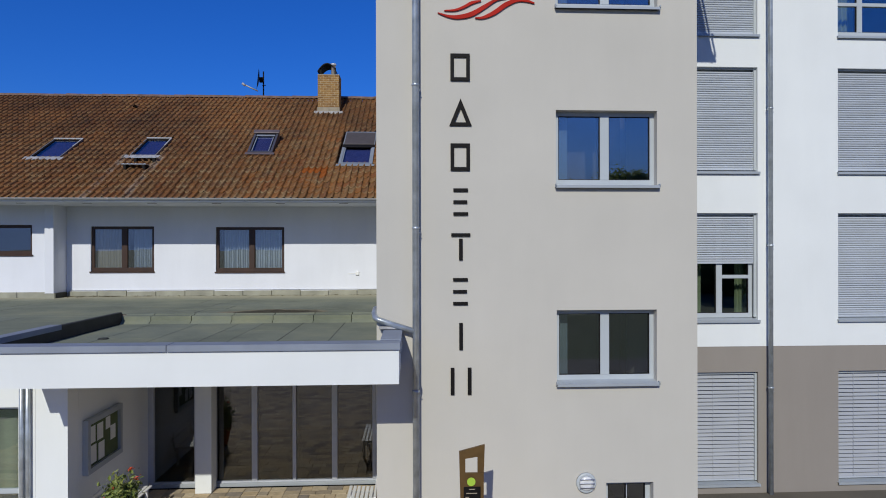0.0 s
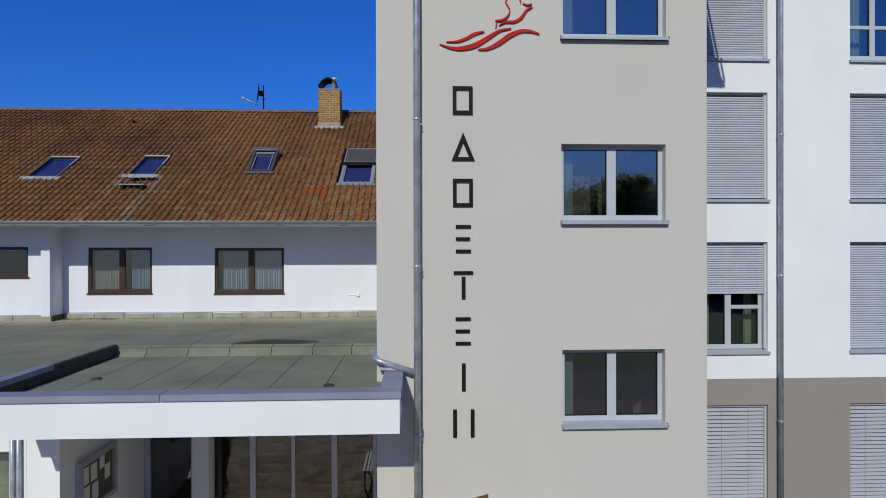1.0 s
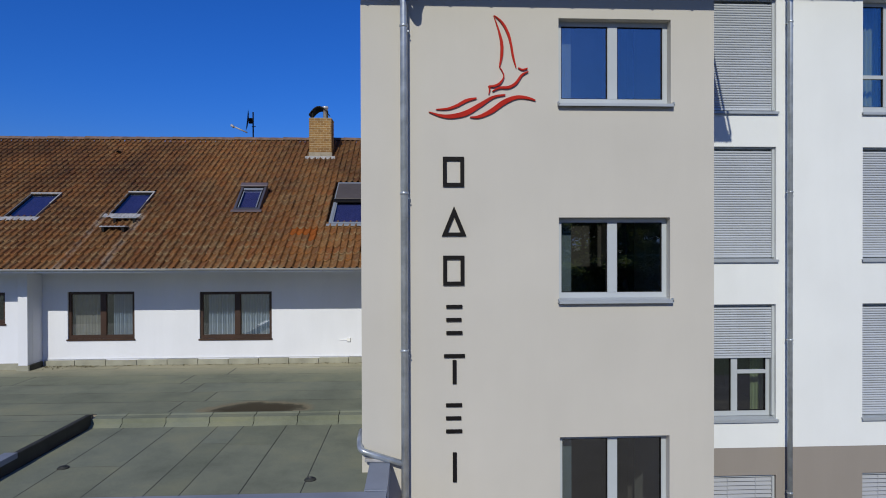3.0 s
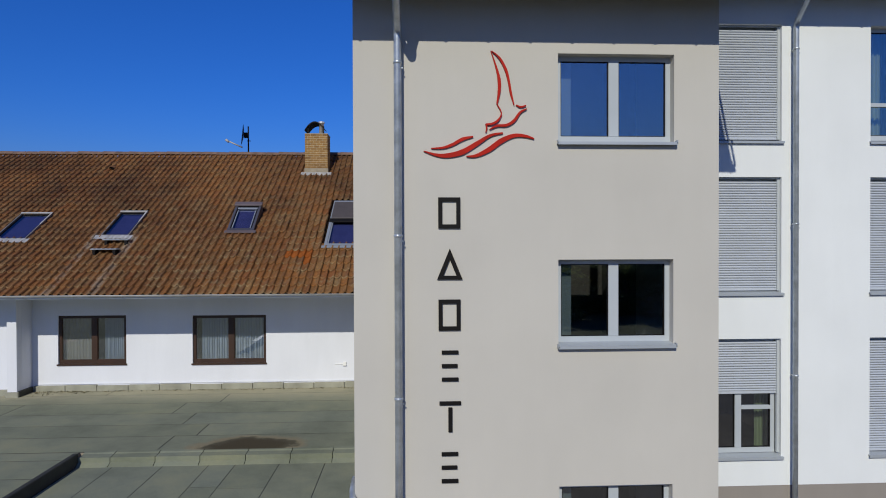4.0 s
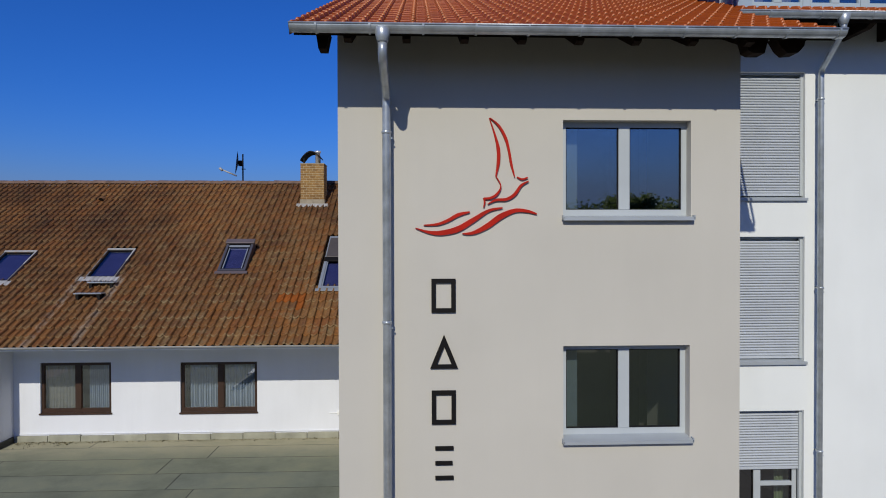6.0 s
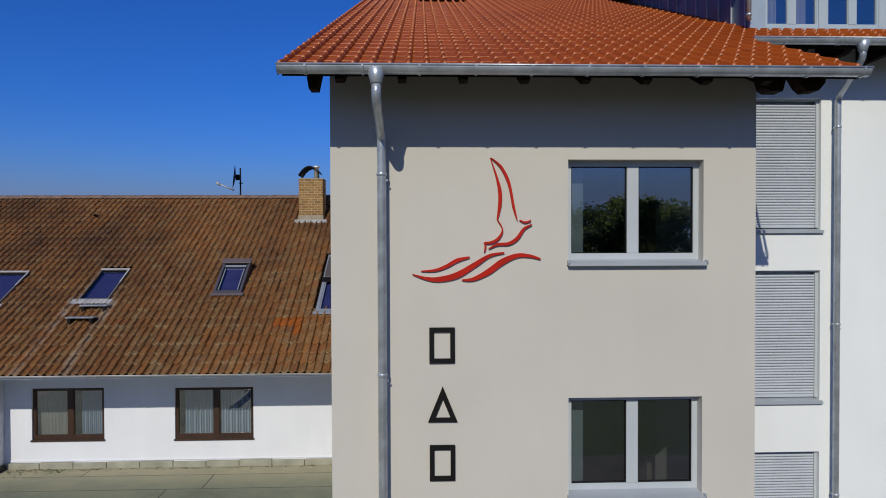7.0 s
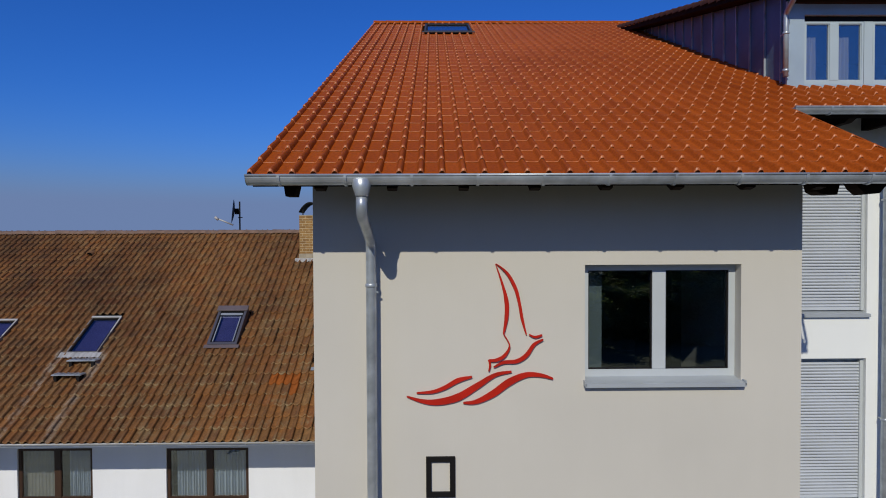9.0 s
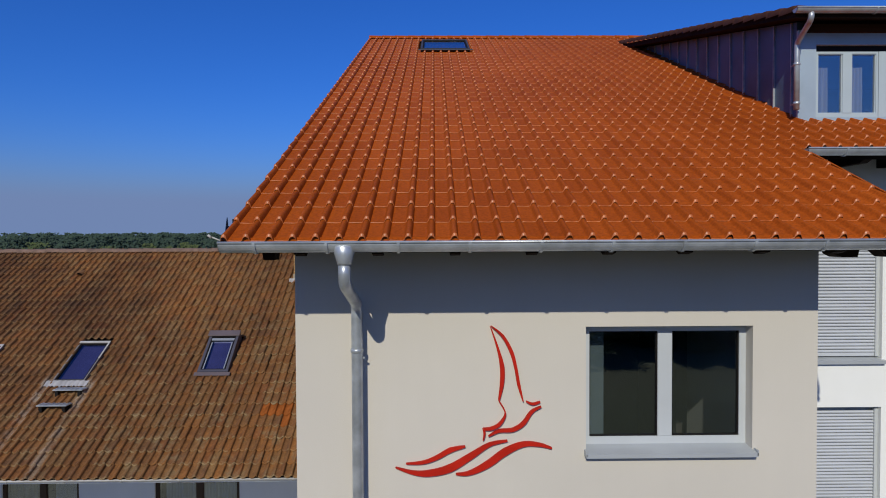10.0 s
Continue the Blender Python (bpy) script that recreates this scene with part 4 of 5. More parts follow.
part("roof_core", boxes((-15.5, -0.83, 12.70, 17.4, 3.563, HIGH - 0.012)), MORTAR, entrance)
part("roof_core", boxes((-15.5, -0.83, 12.453, 12.697, 3.563, LOW - 0.012)), MORTAR, entrance)
part("raised_core", boxes((-15.5, -6.003, 8.953, 12.45, 3.86, HIGH - 0.012)), MORTAR, entrance)
part("raised_core", boxes((-15.5, -6.003, 12.453, 12.697, LOW - 0.01, HIGH - 0.012)), MORTAR, entrance)


def coping(name, x0, x1, y0, y1, z, drop=0.10):
    """Folded metal capping with a drip edge on both sides."""
    bm = bmesh.new()
    prism(bm, [(y0, z - drop), (y0, z), (y1, z), (y1, z - drop), (y1 - 0.01, z - drop), (y1 - 0.01, z - 0.012), (y0 + 0.01, z - 0.012), (y0 + 0.01, z - drop)], "x", x0, x1)
    return part(name, bm, COPING, entrance)


def side_coping(x0, x1, y0, y1, z, left, right):
    """The same capping along a side edge."""
    bm = bmesh.new()
    prism(bm, [(x0, z - left), (x0, z), (x1, z), (x1, z - right), (x1 - 0.01, z - right), (x1 - 0.01, z - 0.012), (x0 + 0.01, z - 0.012), (x0 + 0.01, z - left)], "y", y0, y1)
    return part("side_coping", bm, COPING, entrance)


for x0, x1 in ((CAN_L - 0.02, -3.57), (-3.56, CAN_R + 0.02)):
    coping("coping", x0, x1, 8.615, 8.90, 3.885, 0.085)
side_coping(CAN_R - 0.26, CAN_R + 0.025, 8.903, 9.98, 3.90, 0.1, 0.2)
side_coping(-6.09, -5.905, 8.903, 10.42, 3.955, 0.06, 0.08)
part("lead_flashing", boxes((-0.84, -0.50, 9.86, 9.985, 3.907, 3.95), bevel=0.01), LEAD, entrance)
part("canopy_cheek", boxes((-6.003, CAN_L - 0.003, 8.953, WALL_Y + 0.3, 3.33, LOW - 0.013)), WHITE, entrance)
part("upstand", boxes((-6.00, -5.91, 8.91, 12.47, LOW - 0.005, 3.942), bevel=0.012), SEAM, entrance)

# felt sheets: on the lower roof they run to the front, on the upper one along the house
sheets = []
rng = random.Random(4)
lanes = [-5.90, -5.29, -4.43, -3.65, -3.19, -2.43, -1.635, -0.75]
breaks = {-5.29: 10.44, -3.65: 11.40, -3.19: 11.32}
for x0, x1 in zip(lanes, lanes[1:]):
    cut = breaks.get(x0)
    sheets += [(x0, x1, 8.93, cut, LOW), (x0, x1, cut, 12.42, LOW)] if cut else [(x0, x1, 8.93, 12.42, LOW)]
for y0, y1, cut in ((8.96, 10.4, -9.4), (10.4, 11.46, -8.6), (11.46, 12.29, -7.6), (12.29, 12.69, -9.1)):
    sheets += [(-13.0, cut, y0, y1, HIGH), (cut, -6.0, y0, y1, HIGH)]
strips = [(12.70, 13.55, (-12.1, -4.68)), (13.55, 14.32, (-12.6, -8.9, -4.27)), (14.32, 15.15, (-13.4, -9.2, -4.82)), (15.15, 16.05, (-9.0, -5.35)), (16.05, 16.85, (-10.4, -4.6)), (16.85, 17.36, (-7.6,))]
for y0, y1, cuts in strips:
    xs = [-15.5, *cuts, -0.84]
    sheets += [(a, b, y0, y1, HIGH) for a, b in zip(xs, xs[1:])]
for x0, x1, y0, y1, z in sheets:
    g = 0.007 if z < HIGH else 0.012
    part("felt_sheet", boxes((x0 + g, x1 - g, y0 + g, y1 - g, z - 0.010, z + rng.uniform(0.0005, 0.002))), FELTROOF, entrance)
for bed in ((-5.91, -0.75, 8.92, 12.46, LOW - 0.0115, LOW - 0.001), (-15.5, -0.835, 12.71, 17.39, HIGH - 0.0115, HIGH - 0.001), (-13.0, -6.004, 8.955, 12.70, HIGH - 0.0115, HIGH - 0.001)):
    part("seam_bed", boxes(bed), SEAM, entrance)
steps = [-5.92, -5.37, -4.60, -3.83, -3.04, -2.26, -1.52, -0.83]
for x0, x1 in zip(steps, steps[1:]):
    bm = bmesh.new()
    prism(bm, [(12.36, LOW - 0.003), (12.38, LOW + 0.012), (12.66, HIGH + 0.004), (12.74, HIGH + 0.010), (12.74, HIGH - 0.008), (12.46, HIGH - 0.02), (12.46, LOW - 0.003)], "x", x0 + 0.006, x1 - 0.006)
    part("step_sheet", bm, FELTROOF, entrance)
for x, y in ((-5.25, 10.40), (-1.58, 9.76)):
    bm = tube(bmesh.new(), [(x, y, LOW), (x, y, LOW + 0.02), (x, y, LOW + 0.021), (x, y, LOW + 0.004)], [0.085, 0.07, 0.05, 0.045], 18)
    part("roof_drain", bm, SEAM, entrance)

# glazed front under the canopy
sill_z = TERRACE + 0.01
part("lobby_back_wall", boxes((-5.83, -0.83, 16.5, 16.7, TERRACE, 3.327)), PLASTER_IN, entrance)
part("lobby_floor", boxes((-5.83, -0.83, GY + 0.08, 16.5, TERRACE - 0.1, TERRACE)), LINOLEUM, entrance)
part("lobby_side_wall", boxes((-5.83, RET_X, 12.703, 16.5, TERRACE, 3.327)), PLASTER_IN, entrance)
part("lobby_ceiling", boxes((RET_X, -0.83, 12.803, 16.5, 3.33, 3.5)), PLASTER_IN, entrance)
part("pillar", boxes((-4.50, -4.19, 12.34, 12.64, TERRACE, 3.327), bevel=0.008), WHITE, entrance)
part("jamb", boxes((-1.05, -0.83, 12.6, 12.8, TERRACE, 3.327)), WHITE, entrance)
glazing = part("glazed_front", holed("y", RET_X, -1.053, sill_z, 3.327, GY, GY + 0.07, [(RET_X + 0.06, -1.11, sill_z + 0.09, 3.25)]), GREYDOOR, entrance)
posts = [-5.45, -4.60, -4.24, -3.46, -2.68, -1.885, -1.10]
for i, x in enumerate(posts):
    w = 0.055 if i in (3, 5) else 0.035
    part("post", boxes((x - w, x + w, GY - 0.02, GY + 0.075, sill_z + 0.09, 3.248), bevel=0.004), GREYDOOR, glazing)
for a, b in zip(posts, posts[1:]):
    part("pane", boxes((a + 0.04, b - 0.04, GY + 0.03, GY + 0.04, sill_z + 0.09, 3.25)), DARKGLASS, glazing)
part("threshold", boxes((RET_X + 0.003, -1.053, GY - 0.05, GY - 0.003, TERRACE, sill_z + 0.06), bevel=0.004), SILL, glazing)
casement(entrance, -9.2, -6.25, TERRACE + 0.02, 2.78, WALL_Y + 0.1, 0.4, sill_mat=None, transom=1.48, rim=0.05, mull=0.08)
curtain(entrance, -8.2, -6.33, 0.5, 2.7, WALL_Y + 0.4, GREENCLOTH, 9)
for x in (-6.175, -6.085):
    part("slim_rain_pipe", tube(bmesh.new(), [(x, WALL_Y - 0.045, TERRACE), (x, WALL_Y - 0.045, 3.84)], 0.034), ZINC, entrance)

# ---- roof tiles ----
def tiled(parent, mats, shape, x0, cols, rows, w, pitch, y0, z0, slope, single, skip, jitter, names):
    """Lays tiles on a slope; those that single() picks are pieces of their own."""
    rng = random.Random(11)
    verts, faces = shape
    ang = math.atan(slope)
    rot = Matrix.Rotation(ang, 4, "X")
    me = array_mesh(names, verts, faces, mats[0], "tile", mats[2])
    all_v, all_f = [], []
    base = np.array(verts)
    for r in range(rows):
        for c in range(cols):
            x, s = x0 + c * w, r * pitch
            y, z = y0 + s * math.cos(ang), z0 + s * math.sin(ang)
            if skip(x + w / 2, y, r, c):
                continue
            m = Matrix.Translation((x + rng.uniform(-1, 1) * jitter, y, z)) @ rot @ Matrix.Translation((0, rng.uniform(-1, 1) * jitter, rng.uniform(0, 1) * jitter)) @ Matrix.Rotation(rng.uniform(-1, 1) * jitter * 1.6, 4, "Z")
            if single(r, c):
                o = new(names, me)
                o.parent = parent
                o.matrix_basis = m
            else:
                a = np.array(m)
                k = len(all_v) * len(verts)
                all_v.append(base @ a[:3, :3].T + a[:3, 3])
                all_f += [tuple(i + k for i in f) for f in faces]
    rest = new("tile_field", array_mesh("tile_field", np.concatenate(all_v).tolist(), all_f, mats[1], "tile", mats[3]))
    rest.parent = parent
    return tagged(rest, kind="stuff")


def ridge_tiles(parent, mat, x0, x1, y, z, r, length, jitter, name="ridge_tile"):
    bm = bmesh.new()
    n = 10
    for xa, xb, ra, rb in ((0, length * 1.08, r * 1.06, r * 0.96),):
        pa = [(math.cos(math.pi * k / n) * ra, math.sin(math.pi * k / n) * ra * 0.75) for k in range(n + 1)]
        pb = [(math.cos(math.pi * k / n) * rb, math.sin(math.pi * k / n) * rb * 0.75) for k in range(n + 1)]
        va = [bm.verts.new((xa, p[0], p[1])) for p in pa]
        vb = [bm.verts.new((xb, p[0], p[1])) for p in pb]
        vc = [bm.verts.new((xa, p[0] * 0.88, p[1] * 0.86)) for p in pa]
        for k in range(n):
            f = bm.faces.new((va[k], va[k + 1], vb[k + 1], vb[k]))
            f.smooth = True
            bm.faces.new((vc[k], vc[k + 1], va[k + 1], va[k]))
    me = mesh_from(bm, name, mat)
    rng = random.Random(3)
    x = x0
    while x < x1:
        o = new(name, me)
        o.parent = parent
        o.location = (x, y, z + rng.uniform(-1, 1) * jitter)
        x += length


part("eave_filler", boxes((-1.21, 4.93, 9.185, 9.20, 11.02, 11.10)), NEWTILE, hotel)
bm = bmesh.new()
prism(bm, [(0.193 * u, h) for u, h in ((0.60, -0.03), (0.64, 0.004), (0.70, 0.028), (0.77, 0.040), (0.84, 0.042), (0.91, 0.036), (0.97, 0.016), (1.0, -0.03))], "y", 0.012, 0.030)
closure = mesh_from(bm, "eave_closure", NEWTILE)
for k in range(32):  # closures under the rolls
    o = new("eave_closure", closure)
    o.parent = hotel
    o.location = (-1.26 + 0.193 * k, NEW_Y, NEW_Z)
new_roof = part("roof", boxes((-1.29, 4.93, 9.145, 9.165, 11.0, 11.065)), ZINC, hotel, "bright orange interlocking clay tile roof")
TW, TP = 0.193, 0.374


def new_skip(x, y, r, c):
    if x > 4.96 and y < 11.40:
        return True
    if x > DX + 0.02 and y > 12.72 and y < 20.3:
        return True
    return 0.16 < x < 1.33 and 19.05 < y < 20.45


tiled(new_roof, (NEWTILE_ONE, NEWTILE, NEWGLINT_ONE, NEWGLINT), tile_shape(TW, TP + 0.05, NEW_PROFILE, 0.030, 0.019, pan=0.30), -1.26, 74, 36, TW, TP, NEW_Y, NEW_Z, NEW_SLOPE, lambda r, c: r < 9 and c < 33, new_skip, 0.0012, "roof_tile")
ridge_tiles(new_roof, NEWTILE_ONE, -1.32, 13, 21.25, new_roof_z(21.2) + 0.0, 0.13, 0.36, 0.002)
# the verge: a narrow roll beside the first column
VERGE_PROFILE = ((0.0, -0.10), (0.02, 0.0), (0.2, 0.024), (0.5, 0.033), (0.8, 0.022), (1.0, -0.006))
verge = array_mesh("verge_tile", *tile_shape(0.06, TP + 0.05, VERGE_PROFILE, 0.030, 0.019, pan=0.30), NEWTILE_ONE, "tile", NEWGLINT_ONE)
for k in range(36):
    d, a = k * TP, math.atan(NEW_SLOPE)
    o = new("verge_tile", verge)
    o.parent = new_roof
    o.matrix_basis = Matrix.Translation((-1.315, NEW_Y + d * math.cos(a), NEW_Z + d * math.sin(a))) @ Matrix.Rotation(a, 4, "X")
bm = bmesh.new()
prism(bm, [(9.16, new_roof_z(9.16) + 0.03), (11.46, new_roof_z(11.46) + 0.03), (11.46, new_roof_z(11.46) - 0.10), (9.16, new_roof_z(9.16) - 0.05)], "x", 4.955, 4.98)
part("verge_board", bm, NEWTILE, hotel)

bm = bmesh.new()
ang = math.atan(OLD_SLOPE)
old_roof = part("roof", boxes((-15.6, 0.8, 15.875, 15.91, 6.332, 6.38)), OLDWHITE, old_house, "weathered brown clay tile roof with soot and lichen")
OLDSKY = [(-10.96, -10.13, 17.98, 19.20, "open_frame"), (-8.30, -7.57, 18.12, 19.28, "open_frame"), (-5.08, -4.37, 18.34, 19.29, "dark"), (-2.40, -1.45, 17.66, 19.84, "shade")]


def old_skip(x, y, r, c):
    if any(a - 0.03 < x < b + 0.03 and y0 - 0.12 < y < y1 - 0.1 for a, b, y0, y1, _ in OLDSKY):
        return True
    return (r == 5 and 71 <= c < 75) or (r == 4 and c == 74)


def old_single(r, c):
    return r < 8 and 48 <= c < 85


tiled(old_roof, (OLDTILE_ONE, OLDTILE, OLDLIP_ONE, OLDLIP), tile_shape(0.17, 0.38, OLD_PROFILE, 0.042, 0.026, 0.024), -15.4, 95, 26, 0.17, 0.32, OLD_Y, OLD_Z, OLD_SLOPE, old_single, old_skip, 0.009, "roof_tile")
fresh = array_mesh("fresh_tile", *tile_shape(0.17, 0.38, OLD_PROFILE, 0.042, 0.026, 0.024), FRESHTILE)
for c, r in ((71, 5), (72, 5), (73, 5), (74, 5), (74, 4)):
    s = r * 0.32
    o = new("replacement_tile", fresh)
    o.parent = old_roof
    o.matrix_basis = Matrix.Translation((-15.4 + 0.17 * c, OLD_Y + s * math.cos(ang), OLD_Z + s * math.sin(ang))) @ Matrix.Rotation(ang, 4, "X")
ridge_tiles(old_roof, RIDGECLAY, -15.6, 0.8, 22.95, old_roof_z(22.93) + 0.01, 0.14, 0.42, 0.008)


def on_slope(x, y, z, slope, lift=0.0):
    a = math.atan(slope)
    return Matrix.Translation((x, y, z)) @ Matrix.Rotation(a, 4, "X") @ Matrix.Translation((0, 0, lift))


def flat_ring(x0, x1, y0, y1, z0, z1, left, right, low, high):
    """A flat rectangular frame lying in x and y."""
    bm = holed("y", x0, x1, y0, y1, z0, z1, [(x0 + left, x1 - right, y0 + low, y1 - high)])
    for v in bm.verts:
        v.co = (v.co.x, v.co.z, v.co.y)
    bmesh.ops.recalc_face_normals(bm, faces=bm.faces)
    return bm


def roof_window(parent, x0, x1, y0, y1, zfun, slope, style):
    """A pitched roof window: metal frame, sash, pane and apron; some with a shade half drawn."""
    steep = slope + 0.215 if style == "dark" else slope  # the dark one stands on a wedge-shaped curb
    w, l = x1 - x0, (y1 - y0) * math.sqrt(1 + steep * steep)
    m = on_slope(x0, y0, zfun(y0), steep, -0.005 if style == "dark" else -0.025)
    rim = {"open_frame": 0.028, "dark": 0.062, "plain": 0.045}.get(style, 0.07)
    mat = {"dark": HOODMETAL, "open_frame": DUSTFRAME, "shade": COPING, "plain": plain("dark_roof_window_frame", (0.06, 0.062, 0.075), 0.5, 0.3)}[style]
    win = part("roof_window", flat_ring(0, w, 0, l, 0, 0.11, rim, rim, rim, rim * 1.7), DARKFRAME if style == "dark" else mat, parent)
    win.matrix_basis = m
    part("pane", boxes((rim, w - rim, rim, l - rim * 1.7, 0.066, 0.074)), SKYGLASS, win)
    # added navy sheet: the pane's dim depth and reflection as a colour
    part("lining", boxes((rim, w - rim, rim, l - rim * 1.7, -0.02, 0.0)), PANEBACK, win)
    s = 0.035
    part("sash", flat_ring(rim, w - rim, rim, l - rim * 1.7, 0.05, 0.09, s, s, s, s), {"shade": COPING}.get(style, BLACK), win)
    if style == "shade":
        part("shade_panel", boxes((0.03, w - 0.03, l * 0.56, l - 0.12, 0.11, 0.135), bevel=0.008), plain("grey_shade_panel", (0.085, 0.074, 0.074), 0.55, 0.2), win)
        part("cross_rail", boxes((0, w, l * 0.48, l * 0.56, 0.1, 0.125), bevel=0.006), BLACK, win)
    if style == "dark":
        for a in (0.004, w - 0.024):
            bm = bmesh.new()
            prism(bm, [(0.0, -0.03), (l, -0.03 - 0.20 * l / 1.22), (l, 0.0), (0.0, 0.0)], "x", a, a + 0.02)
            part("curb_side", bm, mat, win)
        part("curb_back", boxes((0.026, w - 0.026, l - 0.02, l, -0.22, 0.0)), mat, win)
        part("hood", boxes((-0.03, w + 0.03, l - 0.15, l + 0.02, 0.112, 0.16), bevel=0.012), mat, win)
        part("hood_gap", boxes((rim, w - rim, l - 0.185, l - 0.152, 0.093, 0.112)), BLACK, win)
        part("vent_flap", boxes((rim + 0.02, w - rim - 0.02, l - rim * 1.7 - 0.16, l - rim * 1.7 - 0.09, 0.086, 0.105), bevel=0.004), COPING, win)
        for a in (rim + s, w - rim - s - 0.035):
            part("sash_side", boxes((a, a + 0.022, rim + s, l - rim * 1.7 - 0.205, 0.076, 0.092)), COPING, win)
        part("inner_blind", boxes((rim + s, w - rim - s, l * 0.78, l - rim * 1.7 - s, 0.0, 0.01)), CURTAIN, win)
    if style == "open_frame":
        part("top_rail", boxes((-0.01, w + 0.01, l - rim * 1.7, l + 0.01, 0.111, 0.125), bevel=0.004), PALEGUTTER, win)
        part("side_rail", boxes((w - rim, w + 0.012, l * 0.55, l - rim * 1.75, 0.111, 0.122), bevel=0.004), PALEGUTTER, win)
        bm = bmesh.new()
        n = 24
        top = [bm.verts.new((-0.12 + (w + 0.24) * k / n, 0.0, 0.110 + 0.010 * math.sin(k * 1.9))) for k in range(n + 1)]
        low = [bm.verts.new((-0.12 + (w + 0.24) * k / n, -0.16 + 0.02 * math.sin(k * 2.7), 0.098 + 0.014 * math.sin(k * 1.9))) for k in range(n + 1)]
        thick = [bm.verts.new(v.co + Vector((0, 0.004, -0.02))) for v in low]
        for k in range(n):
            bm.faces.new((low[k], low[k + 1], top[k + 1], top[k]))
            bm.faces.new((thick[k], thick[k + 1], low[k + 1], low[k]))
        part("lead_apron", bm, LEAD, win)
    else:
        part("apron", boxes((-0.06, w + 0.06, -0.10, 0.0, 0.075, 0.095), bevel=0.004), mat, win)
    return win


for x0, x1, y0, y1, style in OLDSKY:
    roof_window(old_house, x0, x1, y0, y1, old_roof_z, OLD_SLOPE, style)
roof_window(hotel, 0.15, 1.34, 18.95, 20.5, new_roof_z, NEW_SLOPE, "plain")


def roof_step(x, y):
    s = thing("roof_step", "grey galvanised chimney sweep's step on the old tiles", "roof step", "roof steps")
    s.matrix_basis = on_slope(x, y, old_roof_z(y), OLD_SLOPE, 0.03)
    back = Matrix.Rotation(-math.atan(OLD_SLOPE), 4, "X")
    bm = boxes((0, 0.66, -0.10, 0.12, 0.10, 0.125), bevel=0.006)
    for k in range(6):
        box(bm, 0.04 + 0.112 * k, 0.07 + 0.112 * k, -0.09, 0.11, 0.126, 0.134)
    bmesh.ops.transform(bm, matrix=back, verts=bm.verts)
    part("tread", bm, ZINC, s)
    for x in (0.05, 0.55):
        bm = boxes((x, x + 0.07, -0.09, 0.10, -0.03, 0.10))
        bmesh.ops.transform(bm, matrix=back, verts=bm.verts)
        part("bracket", bm, BLACK, s)
    return s


roof_step(-8.06, 17.80)
roof_step(-8.17, 17.40)


def vent_tile(x, y):
    v = thing("vent_tile", "small hooded clay vent tile in the old roof", "vent tile", "vent tiles")
    v.matrix_basis = on_slope(x, y, old_roof_z(y), OLD_SLOPE, 0.02)
    bm = bmesh.new()
    n = 8
    a = [bm.verts.new((0.09 * math.cos(math.pi * k / n), 0, 0.03 + 0.10 * math.sin(math.pi * k / n))) for k in range(n + 1)]
    b = [bm.verts.new((0.07 * math.cos(math.pi * k / n), 0.26, 0.02 + 0.02 * math.sin(math.pi * k / n))) for k in range(n + 1)]
    for k in range(n):
        f = bm.faces.new((a[k], b[k], b[k + 1], a[k + 1]))
        f.smooth = True
    part("hood", bm, OLDTILE_ONE, v)
    bm = bmesh.new()
    bm.faces.new([bm.verts.new((0.08 * math.cos(math.pi * k / n), 0.02, 0.03 + 0.085 * math.sin(math.pi * k / n))) for k in range(n + 1)])
    part("mouth", bm, BLACK, v)


vent_tile(-9.76, 21.80)

# ---- chimney ----
chimney = thing("chimney", "yellow brick chimney with a bent metal cowl and steel flue", "chimney")
CX0, CX1, CY0, CY1, CZ = -3.565, -2.835, 21.55, 22.2, 11.12
part("core", boxes((CX0 + 0.006, CX1 - 0.006, CY0 + 0.006, CY1 - 0.006, 9.6, CZ - 0.004)), JOINT, chimney)


def brick_mesh(w, d, h):
    return mesh_from(boxes((0, w, 0, d, 0, h), bevel=0.003), "brick", BRICK)


full_b, side_b = brick_mesh(0.183, 0.1, 0.062), brick_mesh(0.1, 0.196, 0.062)
course = 0
z = 9.94
while z < CZ - 0.05:
    off = 0.0 if course % 2 else -0.0965
    for k in range(5):
        a = CX0 + off + 0.193 * k
        if a >= CX0 - 0.001 and a + 0.183 <= CX1 + 0.005:
            o = new("brick", full_b)
            o.parent = chimney
            o.location = (a, CY0, z)
        elif a < CX1 - 0.02 and a + 0.183 > CX0 + 0.02:
            a0, a1 = max(a, CX0), min(a + 0.183, CX1)
            part("brick", boxes((a0, a1, CY0, CY0 + 0.1, z, z + 0.062), bevel=0.004), BRICK, chimney)
    for k in range(2):
        for xs in (CX0, CX1 - 0.1):
            o = new("brick", side_b)
            o.parent = chimney
            o.location = (xs, CY0 + 0.115 + 0.21 * k + (0.0 if course % 2 else 0.06), z)
    z += 0.074
    course += 1
part("cap", boxes((CX0 - 0.005, CX1 + 0.005, CY0 - 0.005, CY1 + 0.005, CZ - 0.012, CZ + 0.02), bevel=0.005), MORTAR, chimney)
part("base_band", boxes((CX0 - 0.015, CX1 + 0.015, CY0 - 0.012, CY1, 9.62, 10.01), bevel=0.006), MORTAR, chimney)
bm = bmesh.new()
n = 30
up = [bm.verts.new((CX0 - 0.12 + (CX1 - CX0 + 0.24) * k / n, CY0 - 0.01, old_roof_z(CY0) + 0.09)) for k in range(n + 1)]
